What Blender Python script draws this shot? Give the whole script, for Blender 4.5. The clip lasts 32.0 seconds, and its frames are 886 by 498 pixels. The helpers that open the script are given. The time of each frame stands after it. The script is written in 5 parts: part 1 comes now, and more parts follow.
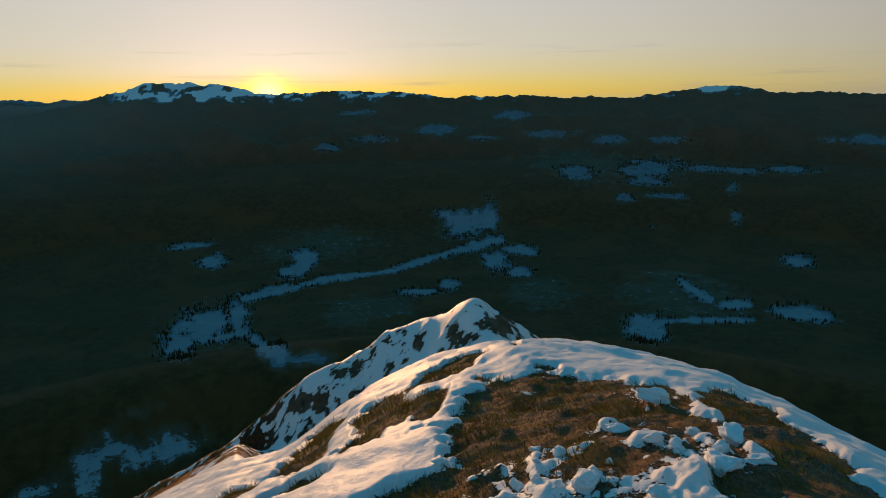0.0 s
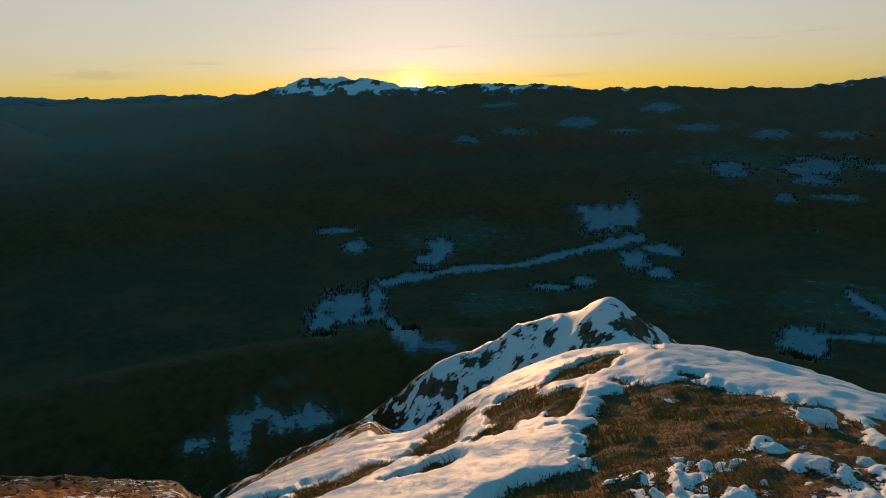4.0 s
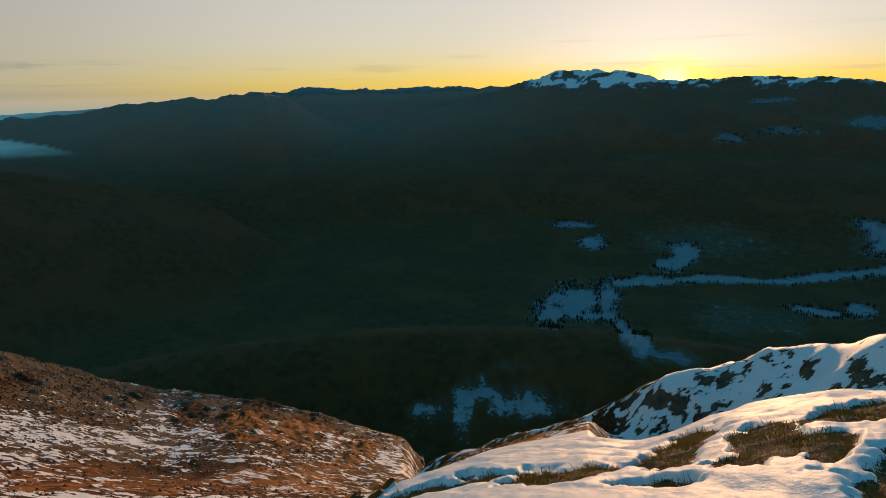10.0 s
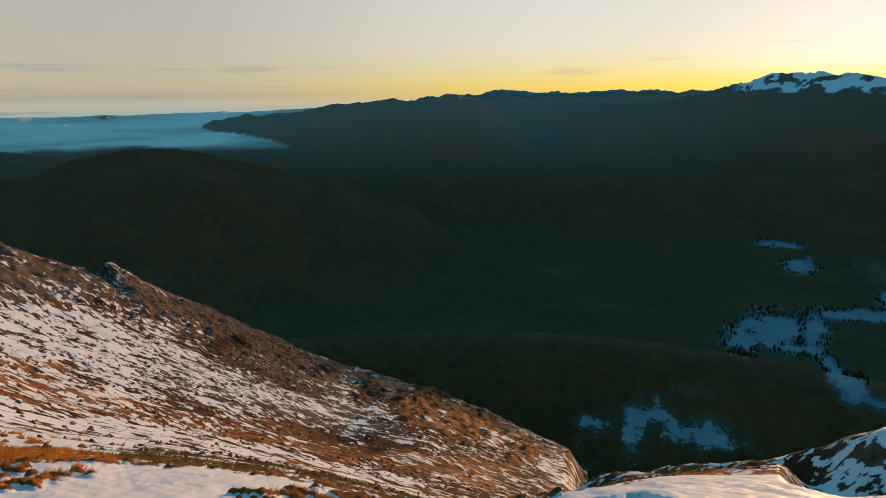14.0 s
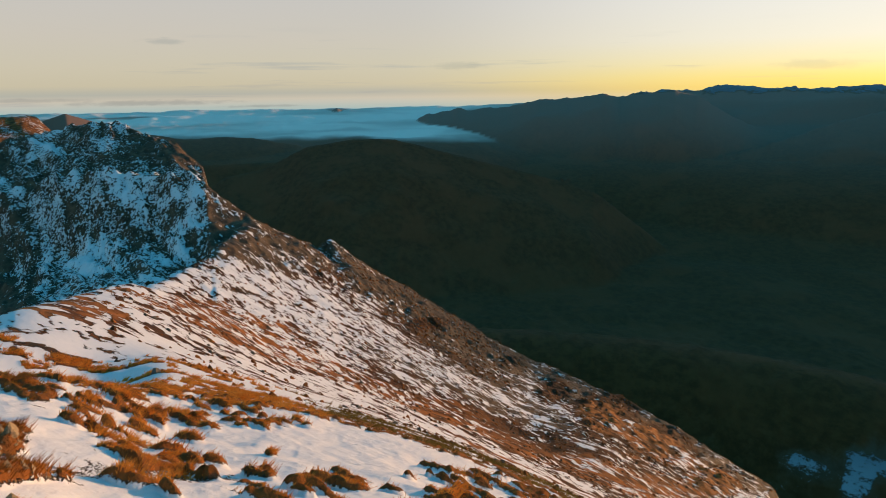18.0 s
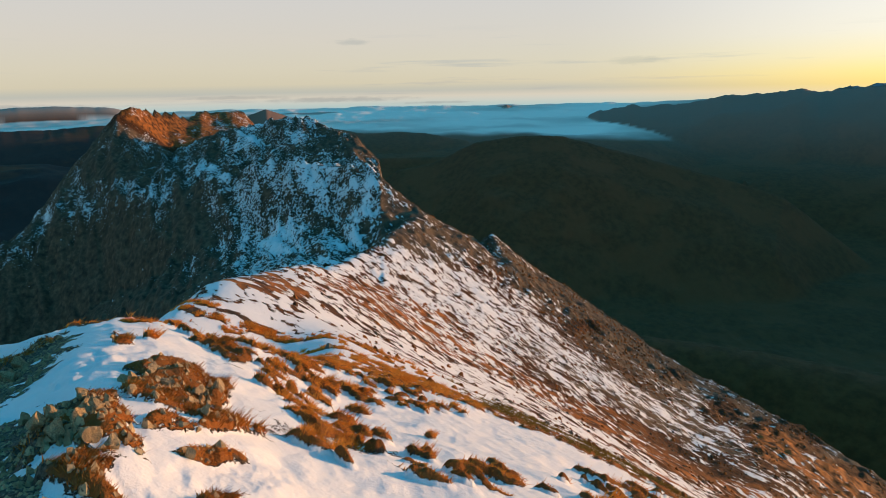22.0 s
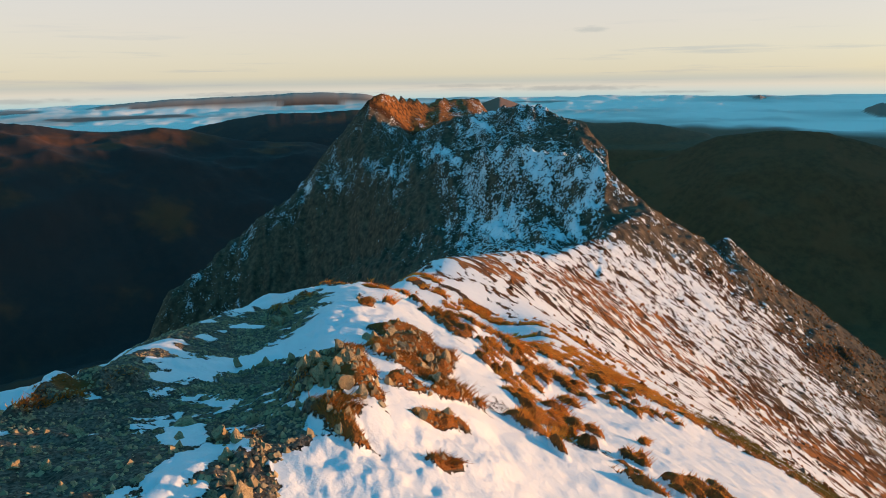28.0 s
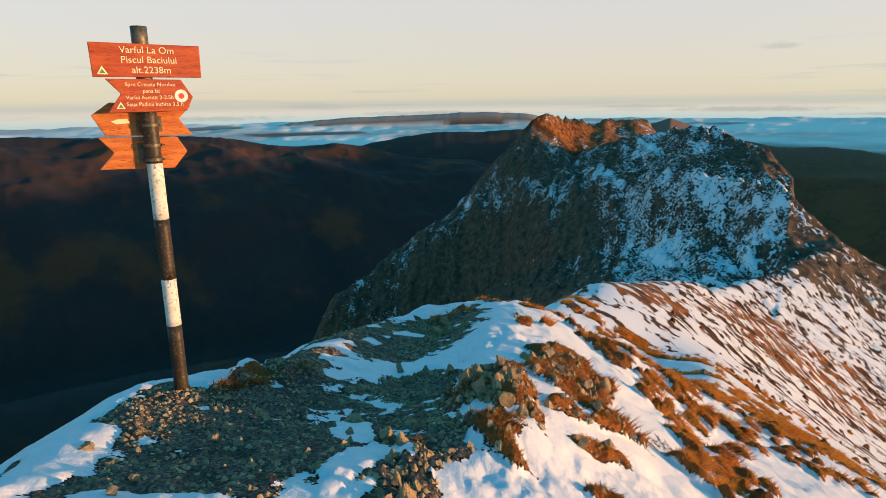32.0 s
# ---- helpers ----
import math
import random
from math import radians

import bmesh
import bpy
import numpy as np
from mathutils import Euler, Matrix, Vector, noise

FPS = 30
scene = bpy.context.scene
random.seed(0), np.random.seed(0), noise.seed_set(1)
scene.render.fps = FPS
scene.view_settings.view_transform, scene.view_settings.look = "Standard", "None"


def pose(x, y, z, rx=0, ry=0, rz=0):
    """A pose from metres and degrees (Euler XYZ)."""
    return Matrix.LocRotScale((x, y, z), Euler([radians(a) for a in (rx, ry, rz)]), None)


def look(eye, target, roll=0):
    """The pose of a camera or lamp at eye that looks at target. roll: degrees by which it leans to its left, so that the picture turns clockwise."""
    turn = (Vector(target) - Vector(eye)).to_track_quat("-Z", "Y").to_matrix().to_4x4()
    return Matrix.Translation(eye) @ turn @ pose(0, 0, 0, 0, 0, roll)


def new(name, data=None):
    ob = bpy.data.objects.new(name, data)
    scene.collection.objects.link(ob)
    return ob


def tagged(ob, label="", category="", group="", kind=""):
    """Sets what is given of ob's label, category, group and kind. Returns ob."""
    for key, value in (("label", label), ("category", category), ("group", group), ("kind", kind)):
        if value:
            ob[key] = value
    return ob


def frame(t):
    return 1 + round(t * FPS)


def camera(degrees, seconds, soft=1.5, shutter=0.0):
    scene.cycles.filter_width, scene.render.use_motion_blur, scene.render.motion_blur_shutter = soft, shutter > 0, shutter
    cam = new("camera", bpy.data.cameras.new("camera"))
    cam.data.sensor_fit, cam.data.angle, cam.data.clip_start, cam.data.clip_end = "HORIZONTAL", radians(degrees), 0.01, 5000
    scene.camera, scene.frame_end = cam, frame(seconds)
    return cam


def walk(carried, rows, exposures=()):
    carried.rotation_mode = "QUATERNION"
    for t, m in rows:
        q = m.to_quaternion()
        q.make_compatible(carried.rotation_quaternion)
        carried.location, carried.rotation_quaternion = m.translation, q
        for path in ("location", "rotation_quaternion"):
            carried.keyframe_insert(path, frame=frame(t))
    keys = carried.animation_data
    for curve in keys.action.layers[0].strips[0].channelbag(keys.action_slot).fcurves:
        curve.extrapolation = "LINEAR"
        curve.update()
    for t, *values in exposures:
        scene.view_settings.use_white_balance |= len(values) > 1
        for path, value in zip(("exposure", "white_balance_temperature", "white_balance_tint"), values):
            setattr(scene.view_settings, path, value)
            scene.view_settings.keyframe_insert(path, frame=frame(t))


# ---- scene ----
cam = camera(71.4, 32.0, 0.85)
REACH = 0.36   # arm's length from the turning axis to the lens
EYE = 1.7
TURNS = [
    (0, 0.00, -14.18, -0.85),
    (0.5, 1.67, -14.62, -0.65),
    (1, 3.45, -15.08, -0.72),
    (1.5, 5.33, -14.99, -0.96),
    (2, 6.77, -15.10, -1.32),
    (2.5, 8.13, -14.84, -1.31),
    (3, 9.24, -14.84, -1.21),
    (3.5, 10.69, -14.76, -1.29),
    (5.5, 19.26, -14.60, -0.89),
    (6, 20.73, -14.83, -0.75),
    (6.5, 24.35, -14.79, -0.97),
    (7, 26.37, -14.98, -0.74),
    (7.5, 28.73, -15.03, -0.87),
    (8, 30.47, -15.14, -0.86),
    (8.5, 31.55, -15.00, -1.01),
    (9, 32.78, -14.86, -1.02),
    (9.5, 33.84, -14.80, -0.91),
    (10, 35.19, -14.82, -1.04),
    (10.5, 36.59, -14.81, -1.11),
    (11, 38.07, -14.41, -0.91),
    (11.5, 40.33, -14.47, -0.94),
    (12, 41.99, -14.54, -0.70),
    (12.5, 43.26, -14.40, -0.66),
    (13, 45.70, -14.37, -0.65),
    (13.5, 49.60, -14.26, -0.65),
    (14, 52.22, -14.33, -0.66),
    (14.5, 55.06, -14.46, -0.91),
    (16.5, 63.81, -14.79, -0.45),
    (17, 65.97, -14.75, -0.61),
    (17.5, 68.43, -14.60, -0.82),
    (18, 70.88, -14.54, -0.63),
    (18.5, 73.15, -14.58, -0.40),
    (19, 75.65, -14.80, -0.47),
    (19.5, 77.01, -14.56, -0.58),
    (20, 79.05, -14.49, -0.60),
    (20.5, 80.99, -14.37, -0.95),
    (21, 82.76, -14.53, -0.79),
    (21.5, 84.49, -14.33, -0.71),
    (22, 86.24, -14.65, -1.01),
    (22.5, 88.51, -14.76, -1.39),
    (23, 90.01, -14.71, -1.65),
    (23.5, 91.21, -14.68, -0.61),
    (24, 92.31, -14.77, -0.39),
    (24.5, 94.29, -14.77, -0.48),
    (25, 96.41, -14.90, -0.14),
    (25.5, 98.27, -14.69, -0.58),
    (27.5, 105.29, -14.78, -0.93),
    (28, 106.97, -15.33, -0.90),
    (28.5, 108.23, -15.76, -0.77),
    (29, 109.72, -15.56, -0.90),
    (29.5, 111.40, -15.40, -0.74),
    (30, 115.37, -14.52, -0.97),
    (30.5, 118.63, -14.33, -1.31),
    (31, 120.06, -14.08, -1.01),
    (31.5, 120.82, -13.79, -0.85),
    (32, 121.69, -13.37, -0.80),
]
walk(cam, [(t, pose(-REACH * math.sin(radians(yaw)), REACH * math.cos(radians(yaw)), EYE, 0, 0, yaw) @ pose(0, 0, 0, 90 + pitch, 0, 0) @ pose(0, 0, 0, 0, 0, roll)) for t, yaw, pitch, roll in TURNS],
     [(0.0, -0.88, 7000, 10), (9.0, -0.75, 7000, 10), (14.0, -0.5, 6950, 10), (19.0, -0.2, 6750, 10), (24.0, 0.0, 6600, 10), (32.0, 0.08, 6600, 10)])

# ---- light: a low sun just over the far range, and the clear evening sky ----
SUN_AZ, SUN_EL = 15.2, 2.0
sun_way = Vector((-math.sin(radians(SUN_AZ)) * math.cos(radians(SUN_EL)), math.cos(radians(SUN_AZ)) * math.cos(radians(SUN_EL)), math.sin(radians(SUN_EL))))
sun = new("sun", bpy.data.lights.new("sun", "SUN"))
sun.data.energy, sun.data.angle, sun.data.color = 5.8, radians(0.6), (1.0, 0.54, 0.25)
sun.matrix_world = look((0, 0, 60), Vector((0, 0, 60)) - sun_way)

world = bpy.data.worlds.new("evening_sky")
scene.world = world
world.use_nodes = True


class Nodes:
    """Short hand for building a node tree."""

    def __init__(self, tree):
        self.tree = tree
        tree.nodes.clear()

    def add(self, kind):
        return self.tree.nodes.new(kind)

    def put(self, socket, value):
        if isinstance(value, bpy.types.NodeSocket):
            self.tree.links.new(value, socket)
        elif value is not None:
            if isinstance(value, tuple) and len(value) == 3 and socket.type == "RGBA":
                value = (*value, 1.0)
            socket.default_value = value

    def math(self, op, a, b=None, c=None, clamp=False):
        n = self.add("ShaderNodeMath")
        n.operation, n.use_clamp = op, clamp
        for s, v in zip(n.inputs, (a, b, c)):
            self.put(s, v)
        return n.outputs[0]

    def vmath(self, op, a, b=None):
        n = self.add("ShaderNodeVectorMath")
        n.operation = op
        self.put(n.inputs[0], a)
        if op == "SCALE":
            self.put(n.inputs["Scale"], b)
        elif b is not None:
            self.put(n.inputs[1], b)
        return n.outputs["Value"] if op in ("DOT_PRODUCT", "LENGTH") else n.outputs[0]

    def mix(self, f, a, b, blend="MIX"):
        n = self.add("ShaderNodeMix")
        n.data_type, n.blend_type = "RGBA", blend
        self.put(n.inputs[0], f)
        self.put(n.inputs[6], a)
        self.put(n.inputs[7], b)
        return n.outputs[2]

    def ramp(self, f, *stops):
        n = self.add("ShaderNodeValToRGB")
        el = n.color_ramp.elements
        while len(el) < len(stops):
            el.new(0.5)
        for e, (p, c) in zip(el, stops):
            e.position, e.color = p, (*c, 1.0) if isinstance(c, tuple) else (c, c, c, 1.0)
        self.put(n.inputs[0], f)
        return n.outputs[0]

    def step(self, v, a, b, lo=0.0, hi=1.0):
        n = self.add("ShaderNodeMapRange")
        n.interpolation_type = "SMOOTHSTEP"
        for s, q in zip(n.inputs, (v, a, b, lo, hi)):
            self.put(s, q)
        return n.outputs[0]

    def noise(self, vec, scale, detail=4.0, rough=0.55):
        n = self.add("ShaderNodeTexNoise")
        self.put(n.inputs["Vector"], vec)
        n.inputs["Scale"].default_value, n.inputs["Detail"].default_value, n.inputs["Roughness"].default_value = scale, detail, rough
        return n.outputs[0]


w = Nodes(world.node_tree)
way = w.add("ShaderNodeTexCoord").outputs["Generated"]
split = w.add("ShaderNodeSeparateXYZ")
w.put(split.inputs[0], way)
up = split.outputs[2]
sky = w.add("ShaderNodeTexSky")
sky.sky_type, sky.sun_disc, sky.sun_elevation, sky.sun_rotation = "NISHITA", False, radians(SUN_EL), radians(-SUN_AZ)
sky.altitude, sky.air_density, sky.dust_density, sky.ozone_density = 2200.0, 1.0, 1.0, 2.0
toward = w.vmath("DOT_PRODUCT", way, (-math.sin(radians(SUN_AZ)), math.cos(radians(SUN_AZ)), 0.004))
side = w.step(toward, 0.48, 1.0)
rise = w.math("MULTIPLY", w.math("ADD", up, 0.04), 0.96)
warm = w.ramp(rise, (0.0, (0.40, 0.44, 0.36)), (0.024, (0.74, 0.62, 0.30)), (0.036, (1.0, 0.74, 0.13)), (0.052, (1.02, 0.82, 0.24)), (0.070, (1.0, 0.86, 0.48)), (0.10, (0.98, 0.90, 0.76)), (0.20, (0.94, 0.92, 0.92)), (0.28, (0.07, 0.42, 0.64)), (0.62, (0.03, 0.28, 0.50)), (1.0, (0.03, 0.22, 0.42)))
cool = w.ramp(rise, (0.0, (0.30, 0.48, 0.53)), (0.012, (0.36, 0.54, 0.58)), (0.022, (0.54, 0.58, 0.56)), (0.029, (0.60, 0.57, 0.51)), (0.033, (0.44, 0.48, 0.47)), (0.037, (0.44, 0.48, 0.46)), (0.046, (0.58, 0.55, 0.45)), (0.07, (0.62, 0.57, 0.48)), (0.11, (0.64, 0.58, 0.52)), (0.20, (0.62, 0.60, 0.59)), (0.28, (0.05, 0.40, 0.62)), (0.62, (0.02, 0.28, 0.50)), (1.0, (0.02, 0.22, 0.42)))
band = w.mix(side, cool, warm)
glow = w.math("POWER", w.math("MAXIMUM", toward, 0.0), 45.0)
disc = w.math("POWER", w.math("MAXIMUM", toward, 0.0), 1500.0)
band = w.mix(w.math("MULTIPLY", glow, w.step(up, 0.004, 0.045)), band, (1.20, 1.07, 1.05))
band = w.mix(w.math("MULTIPLY", disc, w.step(up, 0.06, 0.012)), band, (2.3, 1.55, 0.30))
core = w.vmath("LENGTH", w.vmath("SUBTRACT", way, tuple(Vector((-math.sin(radians(SUN_AZ)), math.cos(radians(SUN_AZ)), 0.001)).normalized())))
band = w.mix(w.step(core, 0.036, 0.002), band, (5.0, 3.6, 1.1))
# thin streaks of cloud low over the horizon
stretch = w.vmath("MULTIPLY", way, (2.2, 2.2, 46.0))
streak = w.math("MULTIPLY", w.step(w.noise(stretch, 1.7, 5.0, 0.6), 0.56, 0.74), w.math("MULTIPLY", w.step(up, -0.05, -0.02), w.step(up, 0.10, 0.04)))
band = w.mix(w.math("MULTIPLY", streak, 0.5), band, (0.34, 0.38, 0.44))
# small dark clouds adrift
for az, el, long, strong in ((94.0, 4.0, 2.2, 0.3), (40.5, 1.6, 3.6, 0.22), (69.0, 2.0, 3.0, 0.25), (95.5, -0.85, 8.5, 0.45), (86.5, -1.25, 4.5, 0.4), (122.0, -0.95, 9.0, 0.5), (104.0, -0.55, 6.0, 0.3), (142.0, -1.1, 8.0, 0.4)):
    mid = Vector((-math.sin(radians(az)) * math.cos(radians(el)), math.cos(radians(az)) * math.cos(radians(el)), math.sin(radians(el))))
    off = w.vmath("MULTIPLY", w.vmath("SUBTRACT", way, tuple(mid)), (57.3 / long, 57.3 / long, 57.3 / (0.16 * long if el > 0 else 0.035 * long)))
    puff = w.step(w.math("ADD", w.vmath("LENGTH", off), w.math("MULTIPLY", w.noise(w.vmath("MULTIPLY", way, (1.0, 1.0, 4.0)), 45.0, 5.0), 1.4)), 1.7, 0.9)
    band = w.mix(w.math("MULTIPLY", puff, strong), band, (0.20, 0.25, 0.30))
total = w.mix(0.06, band, sky.outputs[0], "ADD")
back = w.add("ShaderNodeBackground")
w.put(back.inputs[0], total)
back.inputs[1].default_value = 1.0
w.put(w.add("ShaderNodeOutputWorld").inputs[0], back.outputs[0])


# ---- materials ----
def material(name):
    m = bpy.data.materials.new(name)
    m.use_nodes = True
    return m, Nodes(m.node_tree)


def finish(n, color, rough, normal=None, metal=0.0, spec=0.4):
    b = n.add("ShaderNodeBsdfPrincipled")
    n.put(b.inputs["Base Color"], color)
    n.put(b.inputs["Roughness"], rough)
    n.put(b.inputs["Metallic"], metal)
    n.put(b.inputs["Specular IOR Level"], spec)
    if normal is not None:
        n.put(b.inputs["Normal"], normal)
    n.put(n.add("ShaderNodeOutputMaterial").inputs[0], b.outputs[0])


def bump(n, height, strength, distance, normal=None):
    b = n.add("ShaderNodeBump")
    b.inputs["Strength"].default_value, b.inputs["Distance"].default_value = strength, distance
    n.put(b.inputs["Height"], height)
    n.put(b.inputs["Normal"], normal)
    return b.outputs[0]


def land_material():
    """Snow, dead grass, gravel, rock, forest and mist, by the cover that the ground carries; haze and hill shade are
    put into the far colours.
    """
    m, n = material("mountain_land")
    got = []
    for key in ("cover", "cover_far", "grain"):
        parts = n.add("ShaderNodeSeparateColor")
        carried_cover = n.add("ShaderNodeAttribute")
        carried_cover.attribute_name = key
        n.put(parts.inputs[0], carried_cover.outputs[0])
        got.extend(parts.outputs)
    snow, grass, gravel, forest, mist, rock_or_haze, near, middle, far = got
    p = n.add("ShaderNodeTexCoord").outputs["Object"]
    lay = n.add("ShaderNodeMapping")
    n.put(lay.inputs[0], p)
    lay.vector_type = "TEXTURE"
    lay.inputs["Rotation"].default_value = (0, 0, radians(32))
    lay.inputs["Scale"].default_value = (1.9, 1.0, 2.0)
    run = lay.outputs[0]
    rocky = n.math("MULTIPLY", rock_or_haze, n.math("SUBTRACT", 1.0, forest))
    mid, fine, tiny = n.noise(p, 0.35, 6), n.noise(p, 5.0, 6), n.noise(p, 45.0, 4)
    wooded = n.noise(p, 0.045, 8, 0.68)
    laid = n.math("ADD", n.math("MULTIPLY", n.noise(run, 0.95, 4, 0.6), 0.60), n.math("MULTIPLY", n.noise(run, 0.26, 3, 0.5), 0.40))
    broken = n.math("ADD", n.math("MULTIPLY", n.noise(p, 1.0, 5, 0.64), 0.65), n.math("MULTIPLY", n.noise(p, 0.22, 4, 0.6), 0.35))
    flecks = n.mix(rocky, laid, broken)
    rock = n.mix(n.step(mid, 0.2, 0.8), (0.045, 0.033, 0.023), (0.22, 0.145, 0.085))
    rock = n.mix(n.step(n.noise(p, 0.45, 6, 0.62), 0.30, 0.70), n.mix(0.55, rock, (0.05, 0.038, 0.028)), rock)
    grasses = n.mix(fine, (0.16, 0.056, 0.014), (0.60, 0.20, 0.040))
    # close grass: its dimness against the sun is put into the colour
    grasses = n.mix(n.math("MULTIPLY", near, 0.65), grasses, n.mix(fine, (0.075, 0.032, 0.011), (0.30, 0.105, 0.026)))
    grasses = n.mix(n.step(mid, 0.35, 0.65), grasses, n.mix(0.6, grasses, (0.16, 0.075, 0.03)))
    stones = n.mix(n.step(tiny, 0.3, 0.7), (0.046, 0.036, 0.027), (0.23, 0.180, 0.135))
    stones = n.mix(n.step(fine, 0.45, 0.6), stones, n.mix(0.5, stones, (0.045, 0.034, 0.024)))
    woods = n.mix(n.step(wooded, 0.35, 0.65), (0.098, 0.036, 0.010), (0.155, 0.057, 0.016))
    woods = n.mix(n.step(n.noise(p, 0.006, 4), 0.48, 0.62), woods, n.mix(0.65, woods, (0.20, 0.062, 0.018)))
    # distance haze is put into the woods' colour, stronger farther off
    woods = n.mix(n.math("MULTIPLY", rock_or_haze, 0.8), woods, (0.30, 0.20, 0.155))
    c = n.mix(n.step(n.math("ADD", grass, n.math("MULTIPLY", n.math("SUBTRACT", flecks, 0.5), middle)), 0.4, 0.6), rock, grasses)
    # the clumps' own shadows are put into the heath's near-black flecks
    shaded_heath = n.mix(n.step(n.noise(p, 2.2, 6, 0.7), 0.35, 0.65), (0.013, 0.009, 0.006), (0.125, 0.047, 0.015))
    c = n.mix(n.math("MULTIPLY", middle, n.step(grass, 0.1, 0.4)), c, n.mix(n.step(grass, 0.62, 0.92), shaded_heath, n.mix(n.step(n.noise(run, 0.5, 4), 0.35, 0.60), shaded_heath, grasses)))
    c = n.mix(gravel, c, stones)
    # shaded hills and their reddish sunlit patches are put into the woods' colour
    woods = n.mix(n.math("MULTIPLY", gravel, n.math("SUBTRACT", 0.85, n.math("MULTIPLY", rock_or_haze, 0.8))), woods, n.mix(n.step(n.noise(p, 0.004, 5), 0.50, 0.66), (0.030, 0.029, 0.031), (0.120, 0.048, 0.026)))
    open_land = n.math("MULTIPLY", n.math("MULTIPLY", far, n.step(n.math("ADD", snow, n.math("MULTIPLY", n.math("SUBTRACT", wooded, 0.5), 0.5)), 0.16, 0.44)), 0.75)
    woods = n.mix(open_land, woods, n.mix(n.noise(p, 0.012, 5), (0.12, 0.080, 0.045), (0.19, 0.145, 0.105)))
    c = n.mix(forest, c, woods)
    jag = n.math("MULTIPLY", n.math("SUBTRACT", fine, 0.5), n.math("MULTIPLY", near, 0.7))
    jag = n.math("ADD", jag, n.math("MULTIPLY", n.math("SUBTRACT", tiny, 0.5), n.math("MULTIPLY", near, 0.55)))
    jag = n.math("ADD", jag, n.math("MULTIPLY", n.math("SUBTRACT", flecks, 0.5), n.math("MULTIPLY", middle, n.math("SUBTRACT", 3.0, n.math("MULTIPLY", rocky, 0.5)))))
    jag = n.math("ADD", jag, n.math("MULTIPLY", n.math("SUBTRACT", wooded, 0.5), n.math("MULTIPLY", far, 1.2)))
    white = n.step(n.math("ADD", snow, jag), 0.475, 0.525)
    snows = n.mix(n.noise(p, 1.5, 4), (0.72, 0.735, 0.76), (0.81, 0.81, 0.81))
    # far clearings: the valley's shade is put into the snow's dull blue-grey
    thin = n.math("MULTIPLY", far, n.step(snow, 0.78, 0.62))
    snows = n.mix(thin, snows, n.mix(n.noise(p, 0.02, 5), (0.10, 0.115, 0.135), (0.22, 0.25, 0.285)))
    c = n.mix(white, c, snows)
    # the low sun's warmth is put into the mist's colour
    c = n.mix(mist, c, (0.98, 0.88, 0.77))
    rough = n.mix(white, n.mix(n.math("MULTIPLY", middle, n.math("SUBTRACT", 1.0, rocky)), (0.9, 0.9, 0.9), (0.8, 0.8, 0.8)), (0.55, 0.55, 0.55))
    bare = n.math("MULTIPLY", n.math("SUBTRACT", 1.0, n.math("MULTIPLY", white, 0.85)), n.math("SUBTRACT", 1.0, mist))
    nrm = bump(n, n.math("MULTIPLY", bare, n.math("ADD", fine, n.math("MULTIPLY", tiny, 0.4))), 0.8, 0.06)
    nrm = bump(n, n.math("MULTIPLY", bare, n.math("ADD", 0.6, flecks)), 0.9, 0.7, nrm)
    nrm = bump(n, n.math("MULTIPLY", n.noise(p, 2.2, 5), near), 0.35, 0.08, nrm)
    nrm = bump(n, n.math("MULTIPLY", n.noise(p, 16.0, 5, 0.65), n.math("MULTIPLY", near, white)), 0.5, 0.02, nrm)
    finish(n, c, rough, nrm, spec=0.12)
    return m


LAND = land_material()


# ---- terrain: the lie of the land ----

LATTICE = np.random.RandomState(7).rand(64, 256, 256).astype(np.float32)


def value_noise(x, y, seed=0):
    """Smooth noise from -1 to 1 over arrays."""
    table = LATTICE[seed % 64].ravel()
    x, y = np.asarray(x, dtype=np.float32), np.asarray(y, dtype=np.float32)
    bx, by = np.floor(x), np.floor(y)
    fx, fy = x - bx, y - by
    fx, fy = fx * fx * (3 - 2 * fx), fy * fy * (3 - 2 * fy)
    ix, iy = (bx.astype(np.int32) + 37 * seed) & 255, by.astype(np.int32) & 255
    jx, jy = (ix + 1) & 255, ((iy + 1) & 255) << 8
    iy = iy << 8
    a, c = table[iy + ix], table[jy + ix]
    a = a + (table[iy + jx] - a) * fx
    c = c + (table[jy + jx] - c) * fx
    return 2 * (a + (c - a) * fy) - 1


def fbm(x, y, octaves=4, seed=0, gain=0.5):
    total, amp, norm = 0, 1.0, 0.0
    for k in range(octaves):
        s, c = math.sin(1.1 * k + 0.4), math.cos(1.1 * k + 0.4)
        f = 2.03 ** k
        total = total + amp * value_noise((c * x - s * y) * f + 17.3 * k, (s * x + c * y) * f - 9.1 * k, seed + k)
        norm += amp
        amp *= gain
    return total / norm


def ridged(x, y, octaves=4, seed=0, gain=0.5):
    """Sharp crests at 1, broad hollows near 0."""
    total, amp, norm = 0, 1.0, 0.0
    for k in range(octaves):
        s, c = math.sin(0.9 * k + 0.2), math.cos(0.9 * k + 0.2)
        f = 2.07 ** k
        total = total + amp * (1 - np.abs(value_noise((c * x - s * y) * f + 5.7 * k, (s * x + c * y) * f + 3.3 * k, seed + k)))
        norm += amp
        amp *= gain
    return total / norm


def smooth(a, b, v):
    t = np.clip((v - a) / (b - a), 0, 1)
    return t * t * (3 - 2 * t)


def polar(az, r):
    return -r * math.sin(radians(az)), r * math.cos(radians(az))


def sighted(az, r, el):
    """A place at an azimuth (degrees, counter-clockwise from +y), a distance and an angle above the eye."""
    return (*polar(az, r), EYE + r * math.tan(radians(el)))


